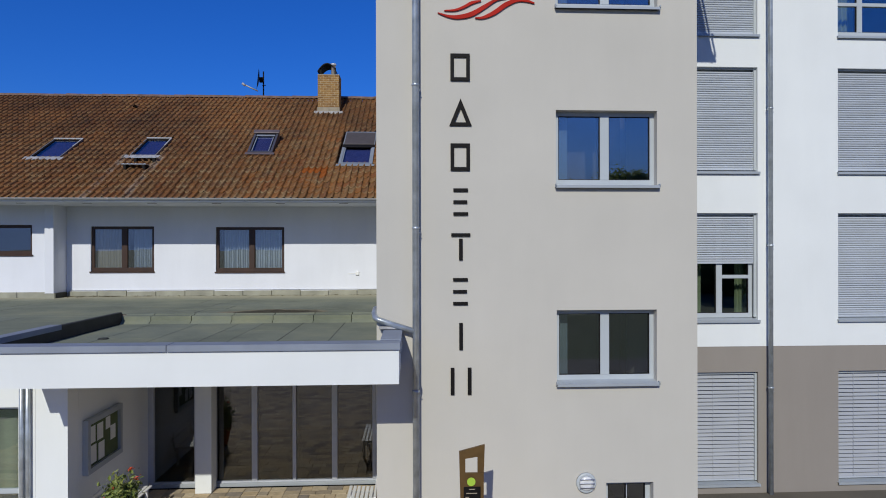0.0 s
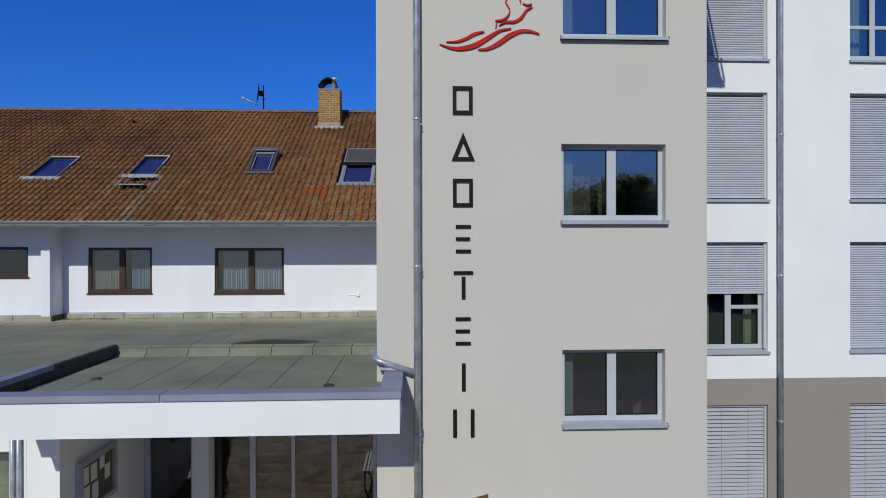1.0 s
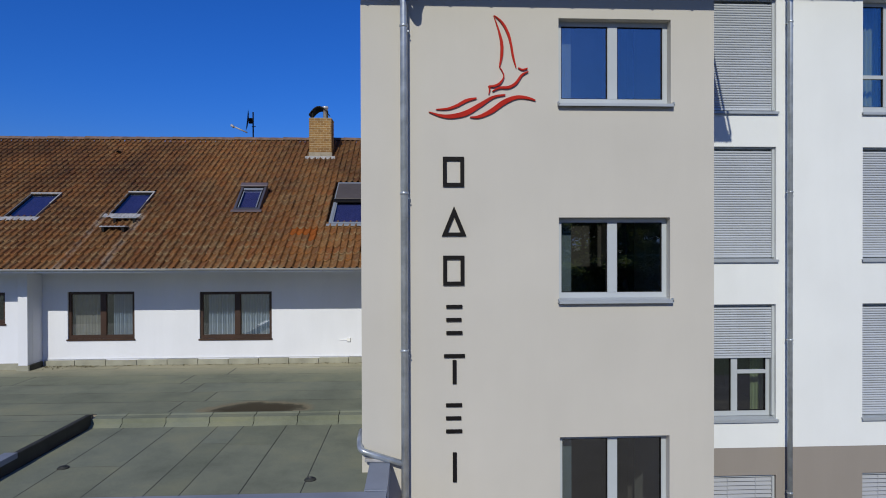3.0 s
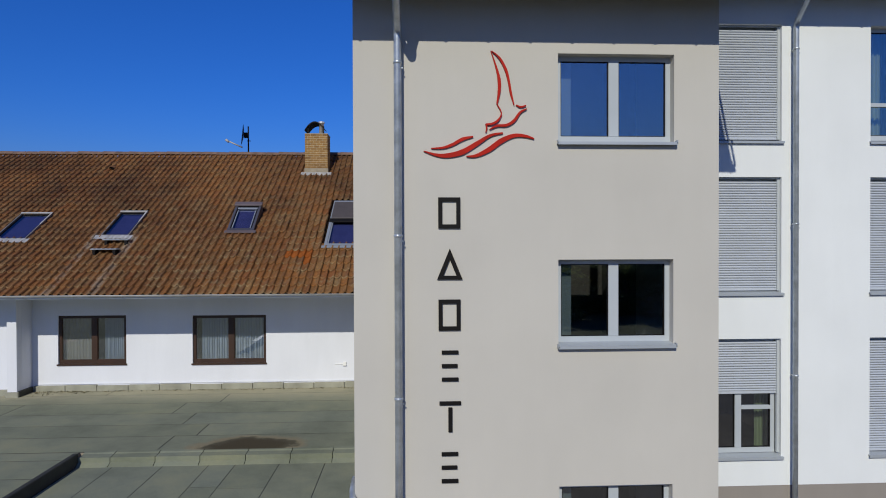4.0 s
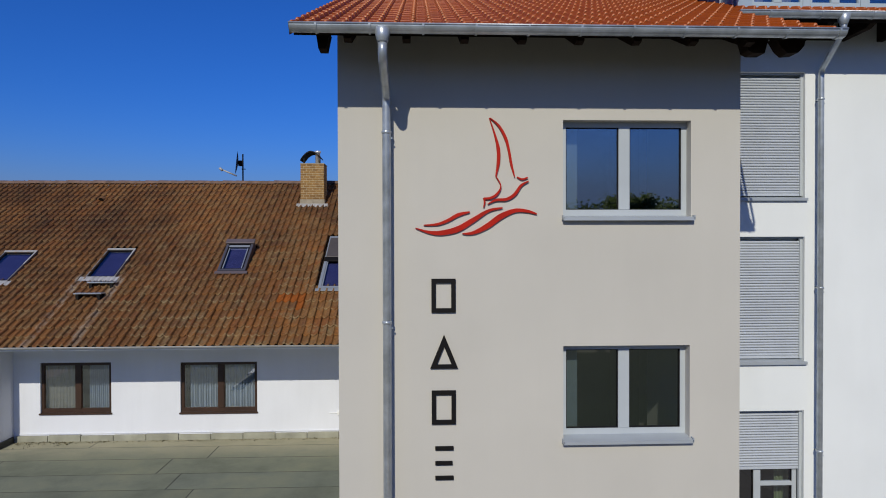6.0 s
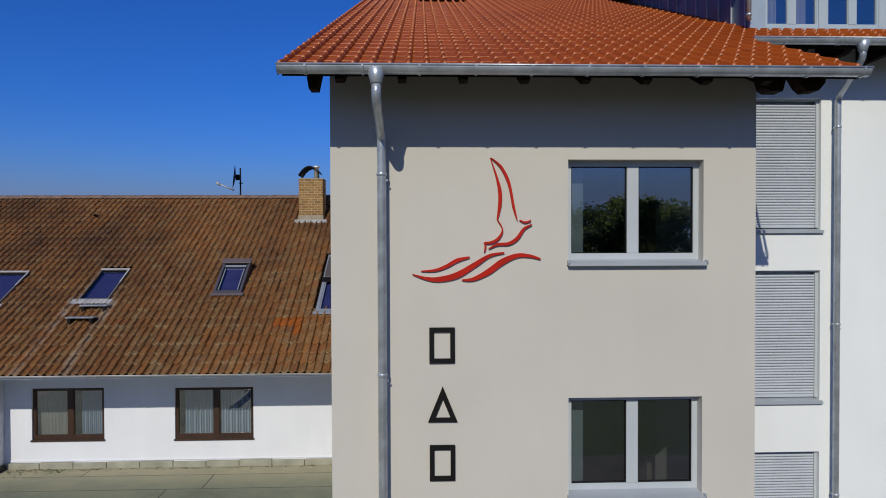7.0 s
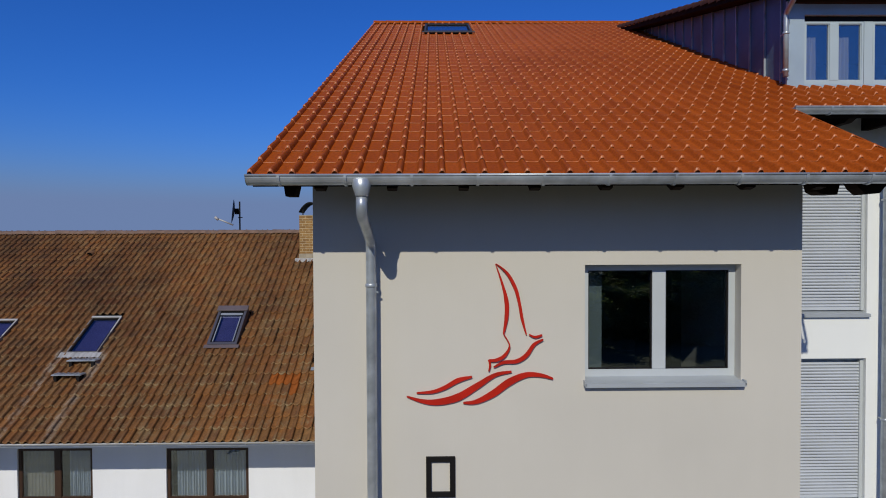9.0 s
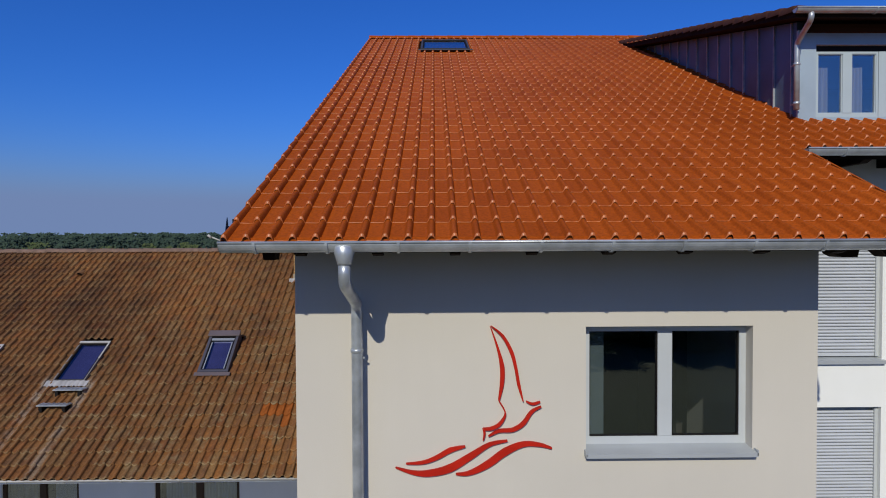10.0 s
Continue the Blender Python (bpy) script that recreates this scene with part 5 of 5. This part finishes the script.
dn = [bm.verts.new((CX0 - 0.12 + (CX1 - CX0 + 0.24) * k / n, CY0 - 0.10, old_roof_z(CY0 - 0.10) + 0.065 + 0.025 * math.sin(k * 1.6))) for k in range(n + 1)]
th = [bm.verts.new(v.co + Vector((0, 0.003, -0.02))) for v in dn]
for k in range(n):
    bm.faces.new((dn[k], dn[k + 1], up[k + 1], up[k]))
    bm.faces.new((th[k], th[k + 1], dn[k + 1], dn[k]))
part("lead_apron", bm, LEAD, chimney)
bm = bmesh.new()
arc = [(CX0 + 0.0 + 0.60 * k / 12, CZ + 0.03 + 0.37 * math.sin(math.pi * (0.06 + 0.80 * k / 12)) ** 0.8) for k in range(13)]
outl = arc + [(x, z - 0.035) for x, z in reversed(arc)]
prism(bm, outl, "y", CY0 - 0.04, CY1 + 0.04)
part("cowl", bm, BLACK, chimney)
for x in (CX0 + 0.09, CX1 - 0.14):
    part("cowl_leg", boxes((x, x + 0.03, CY0 + 0.02, CY0 + 0.05, CZ + 0.015, CZ + 0.25)), BLACK, chimney)
FX, FY = CX1 - 0.21, CY0 + 0.12
part("flue", tube(bmesh.new(), [(FX, FY, CZ), (FX, FY, CZ + 0.34), (FX, FY, CZ + 0.35), (FX, FY, CZ + 0.41)], [0.075, 0.075, 0.10, 0.10], 16), STEEL, chimney)

# ---- dish aerial on the ridge ----
dish = thing("satellite_dish", "dark satellite dish seen edge-on on a ridge pole", "satellite dish")
part("pole", tube(bmesh.new(), [(-5.745, 23.0, 10.55), (-5.745, 23.0, 11.62)], 0.024, 10), BLACK, dish)
bm = bmesh.new()
rings = []
for i in range(6):
    r = 0.385 * i / 5
    rings.append([bm.verts.new((0.12 * (r / 0.385) ** 2 * 0.5, r * math.cos(2 * math.pi * k / 20), r * math.sin(2 * math.pi * k / 20))) for k in range(20)] if i else [bm.verts.new((0, 0, 0))])
for i in range(5):
    for k in range(20):
        a, b = rings[i], rings[i + 1]
        f = bm.faces.new((a[0], b[k], b[(k + 1) % 20]) if i == 0 else (a[k], b[k], b[(k + 1) % 20], a[(k + 1) % 20]))
        f.smooth = True
bmesh.ops.solidify(bm, geom=bm.faces, thickness=0.012)
o = part("reflector", bm, NAVY, dish)
o.matrix_basis = Matrix.Translation((-5.87, 22.9, 11.31)) @ Matrix.Rotation(radians(196), 4, "Z") @ Matrix.Rotation(radians(-6), 4, "Y")
part("feed_arm", tube(bmesh.new(), [(-5.92, 22.9, 10.88), (-6.37, 22.8, 11.08)], 0.024, 8), PALEGUTTER, dish)
part("feed_head", tube(bmesh.new(), [(-6.35, 22.8, 11.05), (-6.45, 22.8, 11.13)], 0.042, 10), LEAD, dish)
part("bracket", boxes((-5.88, -5.73, 22.93, 23.03, 11.22, 11.40)), BLACK, dish)
part("cross_arm", tube(bmesh.new(), [(-5.79, 23.0, 11.12), (-5.66, 23.0, 11.12)], 0.014, 8), BLACK, dish)

# ---- sign on the tower: a plain shape for each character, and the red emblem strokes ----
sign = thing("wall_sign", "tall column of black raised characters on the greige wall", "sign")
H, W = 0.425, 0.34


def frame_shape(outer, inner):
    """A raised plain ring between two outlines of as many corners."""
    bm = bmesh.new()
    rings = [[bm.verts.new((px, y, pz)) for px, pz in o] for y, o in ((FACE - 0.001, outer), (FACE - 0.030, outer), (FACE - 0.030, inner), (FACE - 0.001, inner))]
    n = len(outer)
    for p, q in zip(rings, rings[1:]):
        for k in range(n):
            bm.faces.new((p[k], p[(k + 1) % n], q[(k + 1) % n], q[k]))
    bmesh.ops.recalc_face_normals(bm, faces=bm.faces)
    return bm


# each character is one plain shape of its size: box ring, triangle ring or bars
PLAIN = {3: [(0.16, 0.84, 0.88, 1.0), (0.16, 0.80, 0.44, 0.56), (0.16, 0.84, 0.0, 0.12)], 4: [(0.06, 0.94, 0.88, 1.0), (0.42, 0.585, 0.0, 0.80)], 5: [(0.14, 0.82, 0.88, 1.0), (0.14, 0.78, 0.44, 0.56), (0.14, 0.82, 0.0, 0.12)], 6: [(0.42, 0.585, 0.0, 1.0)], 7: [(0.02, 0.19, 0.0, 1.0), (0.81, 0.98, 0.0, 1.0)]}
for k in range(8):
    x, z = 0.262, 8.21 - 0.704 * k - H
    if k in (0, 2):
        x0, x1, t = x + 0.012, x + 0.315, 0.054
        bm = frame_shape([(x0, z), (x1, z), (x1, z + H), (x0, z + H)], [(x0 + t, z + t), (x1 - t, z + t), (x1 - t, z + H - t), (x0 + t, z + H - t)])
    elif k == 1:
        bm = frame_shape([(x - 0.005, z), (x + 0.345, z), (x + 0.17, z + H)], [(x + 0.078, z + 0.05), (x + 0.262, z + 0.05), (x + 0.17, z + H - 0.15)])
    else:
        for a, b, lo, hi in PLAIN[k]:
            part("character_bar", boxes((x + W * a, x + W * b, FACE - 0.030, FACE - 0.001, z + H * lo, z + H * hi), bevel=0.004), BLACK, sign)
        continue
    part("character", bm, BLACK, sign)

emblem = thing("wall_emblem", "red enamel emblem of free curved brush strokes on the wall", "emblem")


def stroke(points, widths, depth=0):
    """A flat raised brush stroke along a smooth curve, thick in the middle."""
    pts = [Vector((1.605 + (x - 1.60) * 1.033, 8.847 + (z - 8.86) * 1.03)) for x, z in points]
    dense = []
    n = len(pts)
    for i in range(n - 1):
        p0, p1, p2, p3 = pts[max(i - 1, 0)], pts[i], pts[i + 1], pts[min(i + 2, n - 1)]
        for k in range(8):
            t = k / 8
            dense.append(0.5 * ((2 * p1) + (p2 - p0) * t + (2 * p0 - 5 * p1 + 4 * p2 - p3) * t * t + (3 * p1 - p0 - 3 * p2 + p3) * t ** 3))
    dense.append(pts[-1])
    m = len(dense)
    left, right = [], []
    for i, p in enumerate(dense):
        d = (dense[min(i + 1, m - 1)] - dense[max(i - 1, 0)]).normalized()
        q = Vector((-d.y, d.x))
        s = i / (m - 1) * (len(widths) - 1)
        w = widths[int(s)] + (widths[min(int(s) + 1, len(widths) - 1)] - widths[int(s)]) * (s - int(s))
        w *= 0.84
        left.append(p + q * w)
        right.append(p - q * w)
    bm = bmesh.new()
    front = [[bm.verts.new((p.x, FACE - 0.028 - 0.0015 * depth, p.y)) for p in side] for side in (left, right)]
    back = [[bm.verts.new((p.x, FACE - 0.001, p.y)) for p in side] for side in (left, right)]
    for i in range(m - 1):
        bm.faces.new((front[0][i], front[0][i + 1], front[1][i + 1], front[1][i]))
        bm.faces.new((front[0][i], back[0][i], back[0][i + 1], front[0][i + 1]))
        bm.faces.new((front[1][i], front[1][i + 1], back[1][i + 1], back[1][i]))
    for i in (0, m - 1):
        bm.faces.new((front[0][i], front[1][i], back[1][i], back[0][i]))
    bmesh.ops.recalc_face_normals(bm, faces=bm.faces)
    return part("stroke", bm, RED, emblem)


stroke([(0.22, 8.895), (0.38, 8.905), (0.51, 8.95), (0.64, 9.02), (0.78, 9.055)], [0.006, 0.018, 0.024, 0.027, 0.010])
stroke([(0.12, 8.86), (0.28, 8.81), (0.43, 8.80), (0.63, 8.845), (0.83, 8.96), (1.01, 9.07), (1.18, 9.105)], [0.005, 0.022, 0.036, 0.044, 0.036, 0.022, 0.010])
stroke([(0.69, 8.79), (0.82, 8.80), (0.99, 8.88), (1.16, 9.0), (1.33, 9.07), (1.48, 9.065), (1.60, 9.03)], [0.008, 0.025, 0.040, 0.042, 0.030, 0.022, 0.010])
stroke([(1.02, 10.20), (1.09, 9.99), (1.13, 9.82), (1.13, 9.66), (1.10, 9.49)], [0.004, 0.014, 0.026, 0.024, 0.008])
stroke([(1.10, 9.49), (1.16, 9.37), (1.11, 9.27), (1.03, 9.225), (0.95, 9.22)], [0.006, 0.008, 0.018, 0.018, 0.012], 3)
stroke([(0.955, 9.225), (0.962, 9.17), (0.95, 9.11)], [0.016, 0.012, 0.006], 1)
stroke([(1.03, 10.20), (1.14, 10.10), (1.22, 9.95), (1.26, 9.80), (1.29, 9.63), (1.33, 9.48)], [0.004, 0.018, 0.022, 0.018, 0.018, 0.006], 1)
stroke([(1.0, 9.15), (1.10, 9.20), (1.23, 9.21), (1.33, 9.27), (1.41, 9.38), (1.50, 9.43)], [0.006, 0.018, 0.022, 0.024, 0.018, 0.008], 2)
stroke([(1.36, 9.48), (1.42, 9.455), (1.49, 9.475)], [0.008, 0.014, 0.010])

# ---- standing sign, plaque ----
stele = thing("standing_sign", "slim bronze coloured steel stele with a cut-out and a lime disc", "sign")
SY = 8.8
bm = bmesh.new()
prism(bm, [(0.43, TERRACE - 0.03), (0.73, TERRACE - 0.03), (0.735, 2.10), (0.48, 2.10), (0.48, 2.30), (0.65, 2.325), (0.65, 2.104), (0.736, 2.104), (0.75, 2.49), (0.395, 2.40), (0.41, 1.8)], "y", SY, SY + 0.04)
part("plate", bm, BRONZE, stele)
part("disc", tube(bmesh.new(), [(0.56, SY - 0.012, 1.985), (0.56, SY - 0.001, 1.985)], 0.058, 24), LIME, stele)
part("panel", boxes((0.455, 0.69, SY - 0.007, SY - 0.001, 1.55, 1.915), bevel=0.002), BLACK, stele)
for k, (a, b) in enumerate(((0.53, 0.61), (0.49, 0.64), (0.48, 0.53), (0.48, 0.65))):
    part("text_bar", boxes((a, b, SY - 0.010, SY - 0.0075, 1.875 - 0.055 * k, 1.887 - 0.055 * k)), UNREAD, stele)
stele.location = (-0.083, 0, -0.045)

plaque = thing("wall_light", "round chrome bulkhead light on the greige wall", "wall light")
part("rim", tube(bmesh.new(), [(2.417, FACE - 0.001, 1.435), (2.417, FACE - 0.035, 1.435), (2.417, FACE - 0.045, 1.435)], [0.16, 0.158, 0.145], 32), FRAME, plaque)
part("lens", tube(bmesh.new(), [(2.417, FACE - 0.046, 1.435), (2.417, FACE - 0.07, 1.435), (2.417, FACE - 0.085, 1.435)], [0.12, 0.105, 0.06], 28), plain("frosted_white_glass", (0.66, 0.67, 0.68), 0.25, 0, 0.06), plaque)
for k in range(3):
    part("guard_bar", boxes((2.30, 2.535, FACE - 0.094, FACE - 0.086, 1.37 + 0.065 * k, 1.385 + 0.065 * k), bevel=0.003), CHROME, plaque)

# ---- notice board, benches, flowers ----
board = thing("notice_board", "glazed notice board with pinned sheets on the entrance wall", "notice board")
bx = RET_X
part("backing", boxes((bx + 0.002, bx + 0.04, 10.39, 11.38, 1.66, 2.36)), FELT, board)
part("frame", holed("x", 10.31, 11.46, 1.575, 2.445, bx + 0.002, bx + 0.09, [(10.39, 11.38, 1.66, 2.36)]), SILL, board)
for y, z, w, h in ((10.43, 2.03, 0.19, 0.27), (10.45, 1.70, 0.20, 0.29), (10.68, 2.02, 0.19, 0.27), (10.72, 1.69, 0.19, 0.28), (10.96, 2.12, 0.15, 0.20), (11.12, 1.90, 0.17, 0.24)):
    part("sheet", boxes((bx + 0.041, bx + 0.045, y, y + w, z, z + h)), PAPER, board)


def bench(x, y, turn, label):
    b = thing("garden_bench", label, "bench", "white benches", at=(x, y, TERRACE))
    b.rotation_euler = (0, 0, radians(turn))
    L = 1.3
    for k in range(6):
        part("seat_slat", boxes((0, L, 0.06 + 0.075 * k, 0.115 + 0.075 * k, 0.42 - 0.004 * k, 0.445 - 0.004 * k), bevel=0.006), BENCHWHITE, b)
    for k in range(2):
        bm = boxes((0, L, 0.54 + 0.03 * k, 0.562 + 0.03 * k, 0.52 + 0.095 * k, 0.59 + 0.095 * k), bevel=0.006)
        part("back_slat", bm, BENCHWHITE, b)
    for x in (0.12, L - 0.16):
        part("leg", boxes((x, x + 0.04, 0.08, 0.13, 0, 0.415), (x, x + 0.04, 0.45, 0.50, 0, 0.395), (x, x + 0.04, 0.12, 0.46, 0.36, 0.393), bevel=0.005), BENCHWHITE, b)
        bm = bmesh.new()
        prism(bm, [(0.505, 0.30), (0.545, 0.30), (0.60, 0.70), (0.565, 0.70)], "x", x, x + 0.04)
        part("back_post", bm, BENCHWHITE, b)
    return b


bench(-4.95, 10.35, 90, "white slatted garden bench against the entrance wall")
bench(-1.52, 11.45, -90, "white slatted garden bench beside the tower wall")


def flower_tub(x, y):
    rng = random.Random(8)
    f = thing("flower_tub", "terracotta tub with bushy green leaves and orange red flowers", "flower tub", at=(x, y, TERRACE))
    part("tub", tube(bmesh.new(), [(0, 0, 0), (0, 0, 0.4), (0, 0, 0.45), (0, 0, 0.45), (0, 0, 0.40)], [0.16, 0.24, 0.26, 0.23, 0.21], 20), FRESHTILE, f)
    part("soil", tube(bmesh.new(), [(0, 0, 0.30), (0, 0, 0.41)], [0.15, 0.21], 16), MORTAR, f)
    stems = bmesh.new()
    leaves = bmesh.new()
    petals = bmesh.new()
    for s in range(26):
        a, r = rng.uniform(0, 6.28), rng.uniform(0.03, 0.27)
        tip = Vector((math.cos(a) * r, math.sin(a) * r, rng.uniform(0.75, 1.22)))
        tube(stems, [(tip.x * 0.3, tip.y * 0.3, 0.4), (tip.x * 0.7, tip.y * 0.7, 0.4 + (tip.z - 0.4) * 0.6), tip], [0.008, 0.006, 0.003], 5)
        for k in range(40):
            c = Vector((tip.x * 0.9, tip.y * 0.9, 0.45)).lerp(tip, rng.random()) + Vector((rng.gauss(0, 0.05), rng.gauss(0, 0.05), rng.gauss(0, 0.04)))
            leaf_quad(leaves, c, rng, 0.045)
        if s % 4 == 0:
            for k in range(9):
                leaf_quad(petals, tip + Vector((rng.gauss(0, 0.022), rng.gauss(0, 0.022), rng.gauss(0, 0.02))), rng, 0.028)
    part("stems", stems, LEAF, f)
    part("leaves", leaves, TUBLEAF, f)
    part("flowers", petals, PETAL, f, "orange red petals")


def leaf_quad(bm, c, rng, size):
    """One folded leaf of four corners."""
    d = Vector((rng.gauss(0, 1), rng.gauss(0, 1), rng.gauss(0, 0.7))).normalized()
    s = d.orthogonal().normalized()
    s = Matrix.Rotation(rng.uniform(0, 6.28), 3, d) @ s
    n = d.cross(s) * 0.3
    l = size * rng.uniform(0.7, 1.3)
    a, b, e, g = (bm.verts.new(c + v) for v in (-d * l, s * l * 0.5 + n * l, d * l, -s * l * 0.5 + n * l))
    bm.faces.new((a, b, e))
    bm.faces.new((a, e, g))


flower_tub(-4.92, 10.2)

# ---- paving ----
paver_me = mesh_from(boxes((0.004, 0.296, 0.004, 0.196, -0.03, 0.0), bevel=0.004), "paver", PAVER)
paver_me2 = mesh_from(boxes((0.004, 0.196, 0.004, 0.196, -0.03, 0.0), bevel=0.004), "paver", PAVER)
far_bm_v, far_bm_f = [], []
rng = random.Random(21)
count = 0
y = 2.0
while y < 12.5:
    x = -5.5 if y > 9.8 else -10.0
    x_end = -0.85 if y > 9.9 else 2.1
    x += rng.choice((0, 0.1))
    while x < x_end - 0.2:
        w = rng.choice((0.3, 0.3, 0.2))
        if x + w > x_end:
            break
        if y > 8.9 and x > -5.8 and x < -0.9 and y < 12.6 and count < 300:
            o = new("paver", paver_me if w == 0.3 else paver_me2)
            o.parent = terrace
            o.location = (x, y, TERRACE + rng.uniform(-0.002, 0.002))
            count += 1
        else:
            k = len(far_bm_v)
            z = TERRACE + rng.uniform(-0.002, 0.002)
            far_bm_v += [(x + 0.004, y + 0.004, z), (x + w - 0.004, y + 0.004, z), (x + w - 0.004, y + 0.196, z), (x + 0.004, y + 0.196, z)]
            far_bm_v += [(a, b, z - 0.03) for a, b, _ in far_bm_v[k:k + 4]]
            far_bm_f += [(k, k + 1, k + 2, k + 3), (k, k + 4, k + 5, k + 1), (k + 1, k + 5, k + 6, k + 2), (k + 2, k + 6, k + 7, k + 3), (k + 3, k + 7, k + 4, k)]
        x += w
    y += 0.2
o = new("paver_field", array_mesh("paver_field", far_bm_v, far_bm_f, PAVER_REST, False))
o.parent = terrace
tagged(o, kind="stuff")


# ---- trees behind the viewpoint, seen in the panes ----
def tree(height, spread, seed):
    rng = random.Random(seed)
    t = thing("garden_tree", "tall leafy green garden tree across the forecourt", "tree", "garden trees")
    bm = bmesh.new()
    tube(bm, [(0, 0, 0), (0.05, 0.02, height * 0.25), (-0.03, 0.05, height * 0.55), (0.05, 0, height * 0.9)], [0.28, 0.22, 0.13, 0.03], 10)
    tips = []
    for k in range(22):
        a, z = rng.uniform(0, 6.28), height * rng.uniform(0.08, 0.85)
        r = spread * rng.uniform(0.45, 1.0) * (1.1 - 0.6 * abs(z / height - 0.5))
        tip = Vector((math.cos(a) * r, math.sin(a) * r, z + rng.uniform(0.5, 1.8)))
        tube(bm, [(0, 0, z * 0.85), tip * 0.5 + Vector((0, 0, z * 0.45)), tip], [0.09, 0.05, 0.015], 6)
        tips.append(tip)
    part("trunk", bm, BARK, t)
    for k in range(12):  # undergrowth hides the foot of the trunk
        a = rng.uniform(0, 6.28)
        tips.append(Vector((math.cos(a) * spread * rng.uniform(0.1, 0.9), math.sin(a) * spread * rng.uniform(0.1, 0.9), rng.uniform(0.4, 1.8))))
    tips += [Vector((rng.gauss(0, spread * 0.3), rng.gauss(0, spread * 0.3), height * rng.uniform(0.7, 1.0))) for _ in range(16)]
    vs, fs = [], []
    for tip in tips:
        sz = rng.uniform(0.6, 1.2)
        for _ in range(300):
            c = tip + Vector((rng.gauss(0, sz * 0.6), rng.gauss(0, sz * 0.6), rng.gauss(0, sz * 0.45)))
            d = Vector((rng.gauss(0, 1), rng.gauss(0, 1), rng.gauss(0, 0.6))).normalized()
            s = d.orthogonal().normalized() * 0.095
            d = d * 0.16
            k = len(vs)
            vs += [tuple(c - d), tuple(c + s), tuple(c + d), tuple(c - s)]
            fs += [(k, k + 1, k + 2, k + 3)]
    o = new("crown", array_mesh("crown", vs, fs, LEAF, False))
    o.parent = t
    return t


first = tree(11.0, 3.2, 5)
first.location = (24.0, -50.0, 0)
first.scale = (1.22, 1.22, 1.22)
second = tree(9.0, 3.0, 9)
second.location = (29.5, -55.0, 0)
second.scale = (1.42, 1.42, 1.42)
rng = random.Random(17)
GROVE = ((21, -57, 12.4), (17.5, -52, 10.2), (26.5, -62, 11.4), (34, -58, 9.8), (39, -60, 10.6), (13.5, -56, 9.6), (9, -60, 9.9), (45, -62, 10.8), (4, -62, 8.6), (51, -64, 11.4), (-1.5, -64, 7.8), (-7, -67, 7.0), (57, -66, 11.0))
SHRUBS = [(x, -44 + 2.5 * math.sin(x), 5.6 + 0.7 * math.sin(x * 1.7)) for x in range(2, 60, 4)]
for k, (x, y, h) in enumerate((*GROVE, *SHRUBS)):
    src, high = (first, 11.0) if k % 2 else (second, 9.0)
    c = copy_thing(src, Matrix.Translation((x, y, 0)) @ Matrix.Rotation(rng.uniform(0, 6.28), 4, "Z"))
    q = h / high
    c.scale = (q * 1.15, q * 1.15, q) if h > 7 else (q * 1.7, q * 1.7, q)


def woods(name, label, spots, seed, size, mat):
    """Far woods: many leaf clumps in uneven crowns, one mesh."""
    rng = random.Random(seed)
    vs, fs = [], []
    for x, y, h, w in spots:
        for _ in range(380):
            a, u = rng.uniform(0, 6.28), rng.random()
            r = w * math.sqrt(rng.random()) * (0.35 + 1.3 * u * (1 - u) * 2) * 0.7
            c = Vector((x + math.cos(a) * r, y + math.sin(a) * r, h * (0.12 + 0.88 * u)))
            n = Vector((rng.gauss(0, 0.3), -0.7 + rng.gauss(0, 0.3), 0.7 + rng.gauss(0, 0.3))).normalized()
            d = (Matrix.Rotation(rng.uniform(0, 6.28), 3, n) @ n.orthogonal()).normalized()
            s = n.cross(d) * size * rng.uniform(0.5, 1.0)
            d = d * size * rng.uniform(0.6, 1.2)
            k = len(vs)
            vs += [tuple(c - d), tuple(c + s), tuple(c + d), tuple(c - s)]
            fs.append((k, k + 1, k + 2, k + 3))
    o = new(name, array_mesh(name, vs, fs, mat, False))
    return tagged(o, label, "woods", kind="stuff")


rng = random.Random(2)
spots = []
for k in range(420):
    y = rng.uniform(190, 300)
    spots.append((-y * rng.uniform(0.25, 0.85), y, rng.uniform(9.3, 12.2), rng.uniform(5, 8)))
woods("far_woods", "dense dark green woods on the horizon", spots, 3, 0.5, FARLEAF)
spots = []
for k in range(60):
    y = rng.uniform(90, 150)
    spots.append((-y * rng.uniform(0.3, 0.8), y, rng.uniform(6, 9.8), rng.uniform(3, 5)))
woods("far_woods", "lighter green trees in front of the horizon woods", spots, 4, 0.3, MIDLEAF)


def leaf_litter():
    """Dry leaves and moss crumbs along the foot of the old wall."""
    rng = random.Random(31)
    bm = bmesh.new()
    for k in range(420):
        near = rng.random() < 0.35
        x = rng.uniform(-9.55, -8.2) if near else rng.uniform(-9.55, -0.95)
        y = 17.30 - abs(rng.gauss(0, 0.16 if near else 0.05))
        leaf_quad(bm, Vector((x, y, HIGH + 0.008 + rng.uniform(0, 0.012))), rng, rng.uniform(0.010, 0.026))
    o = new("leaf_litter", mesh_from(bm, "leaf_litter", LITTER))
    return tagged(o, "dry brown leaves and moss crumbs on the felt at the wall foot", "leaf litter", kind="stuff")


leaf_litter()
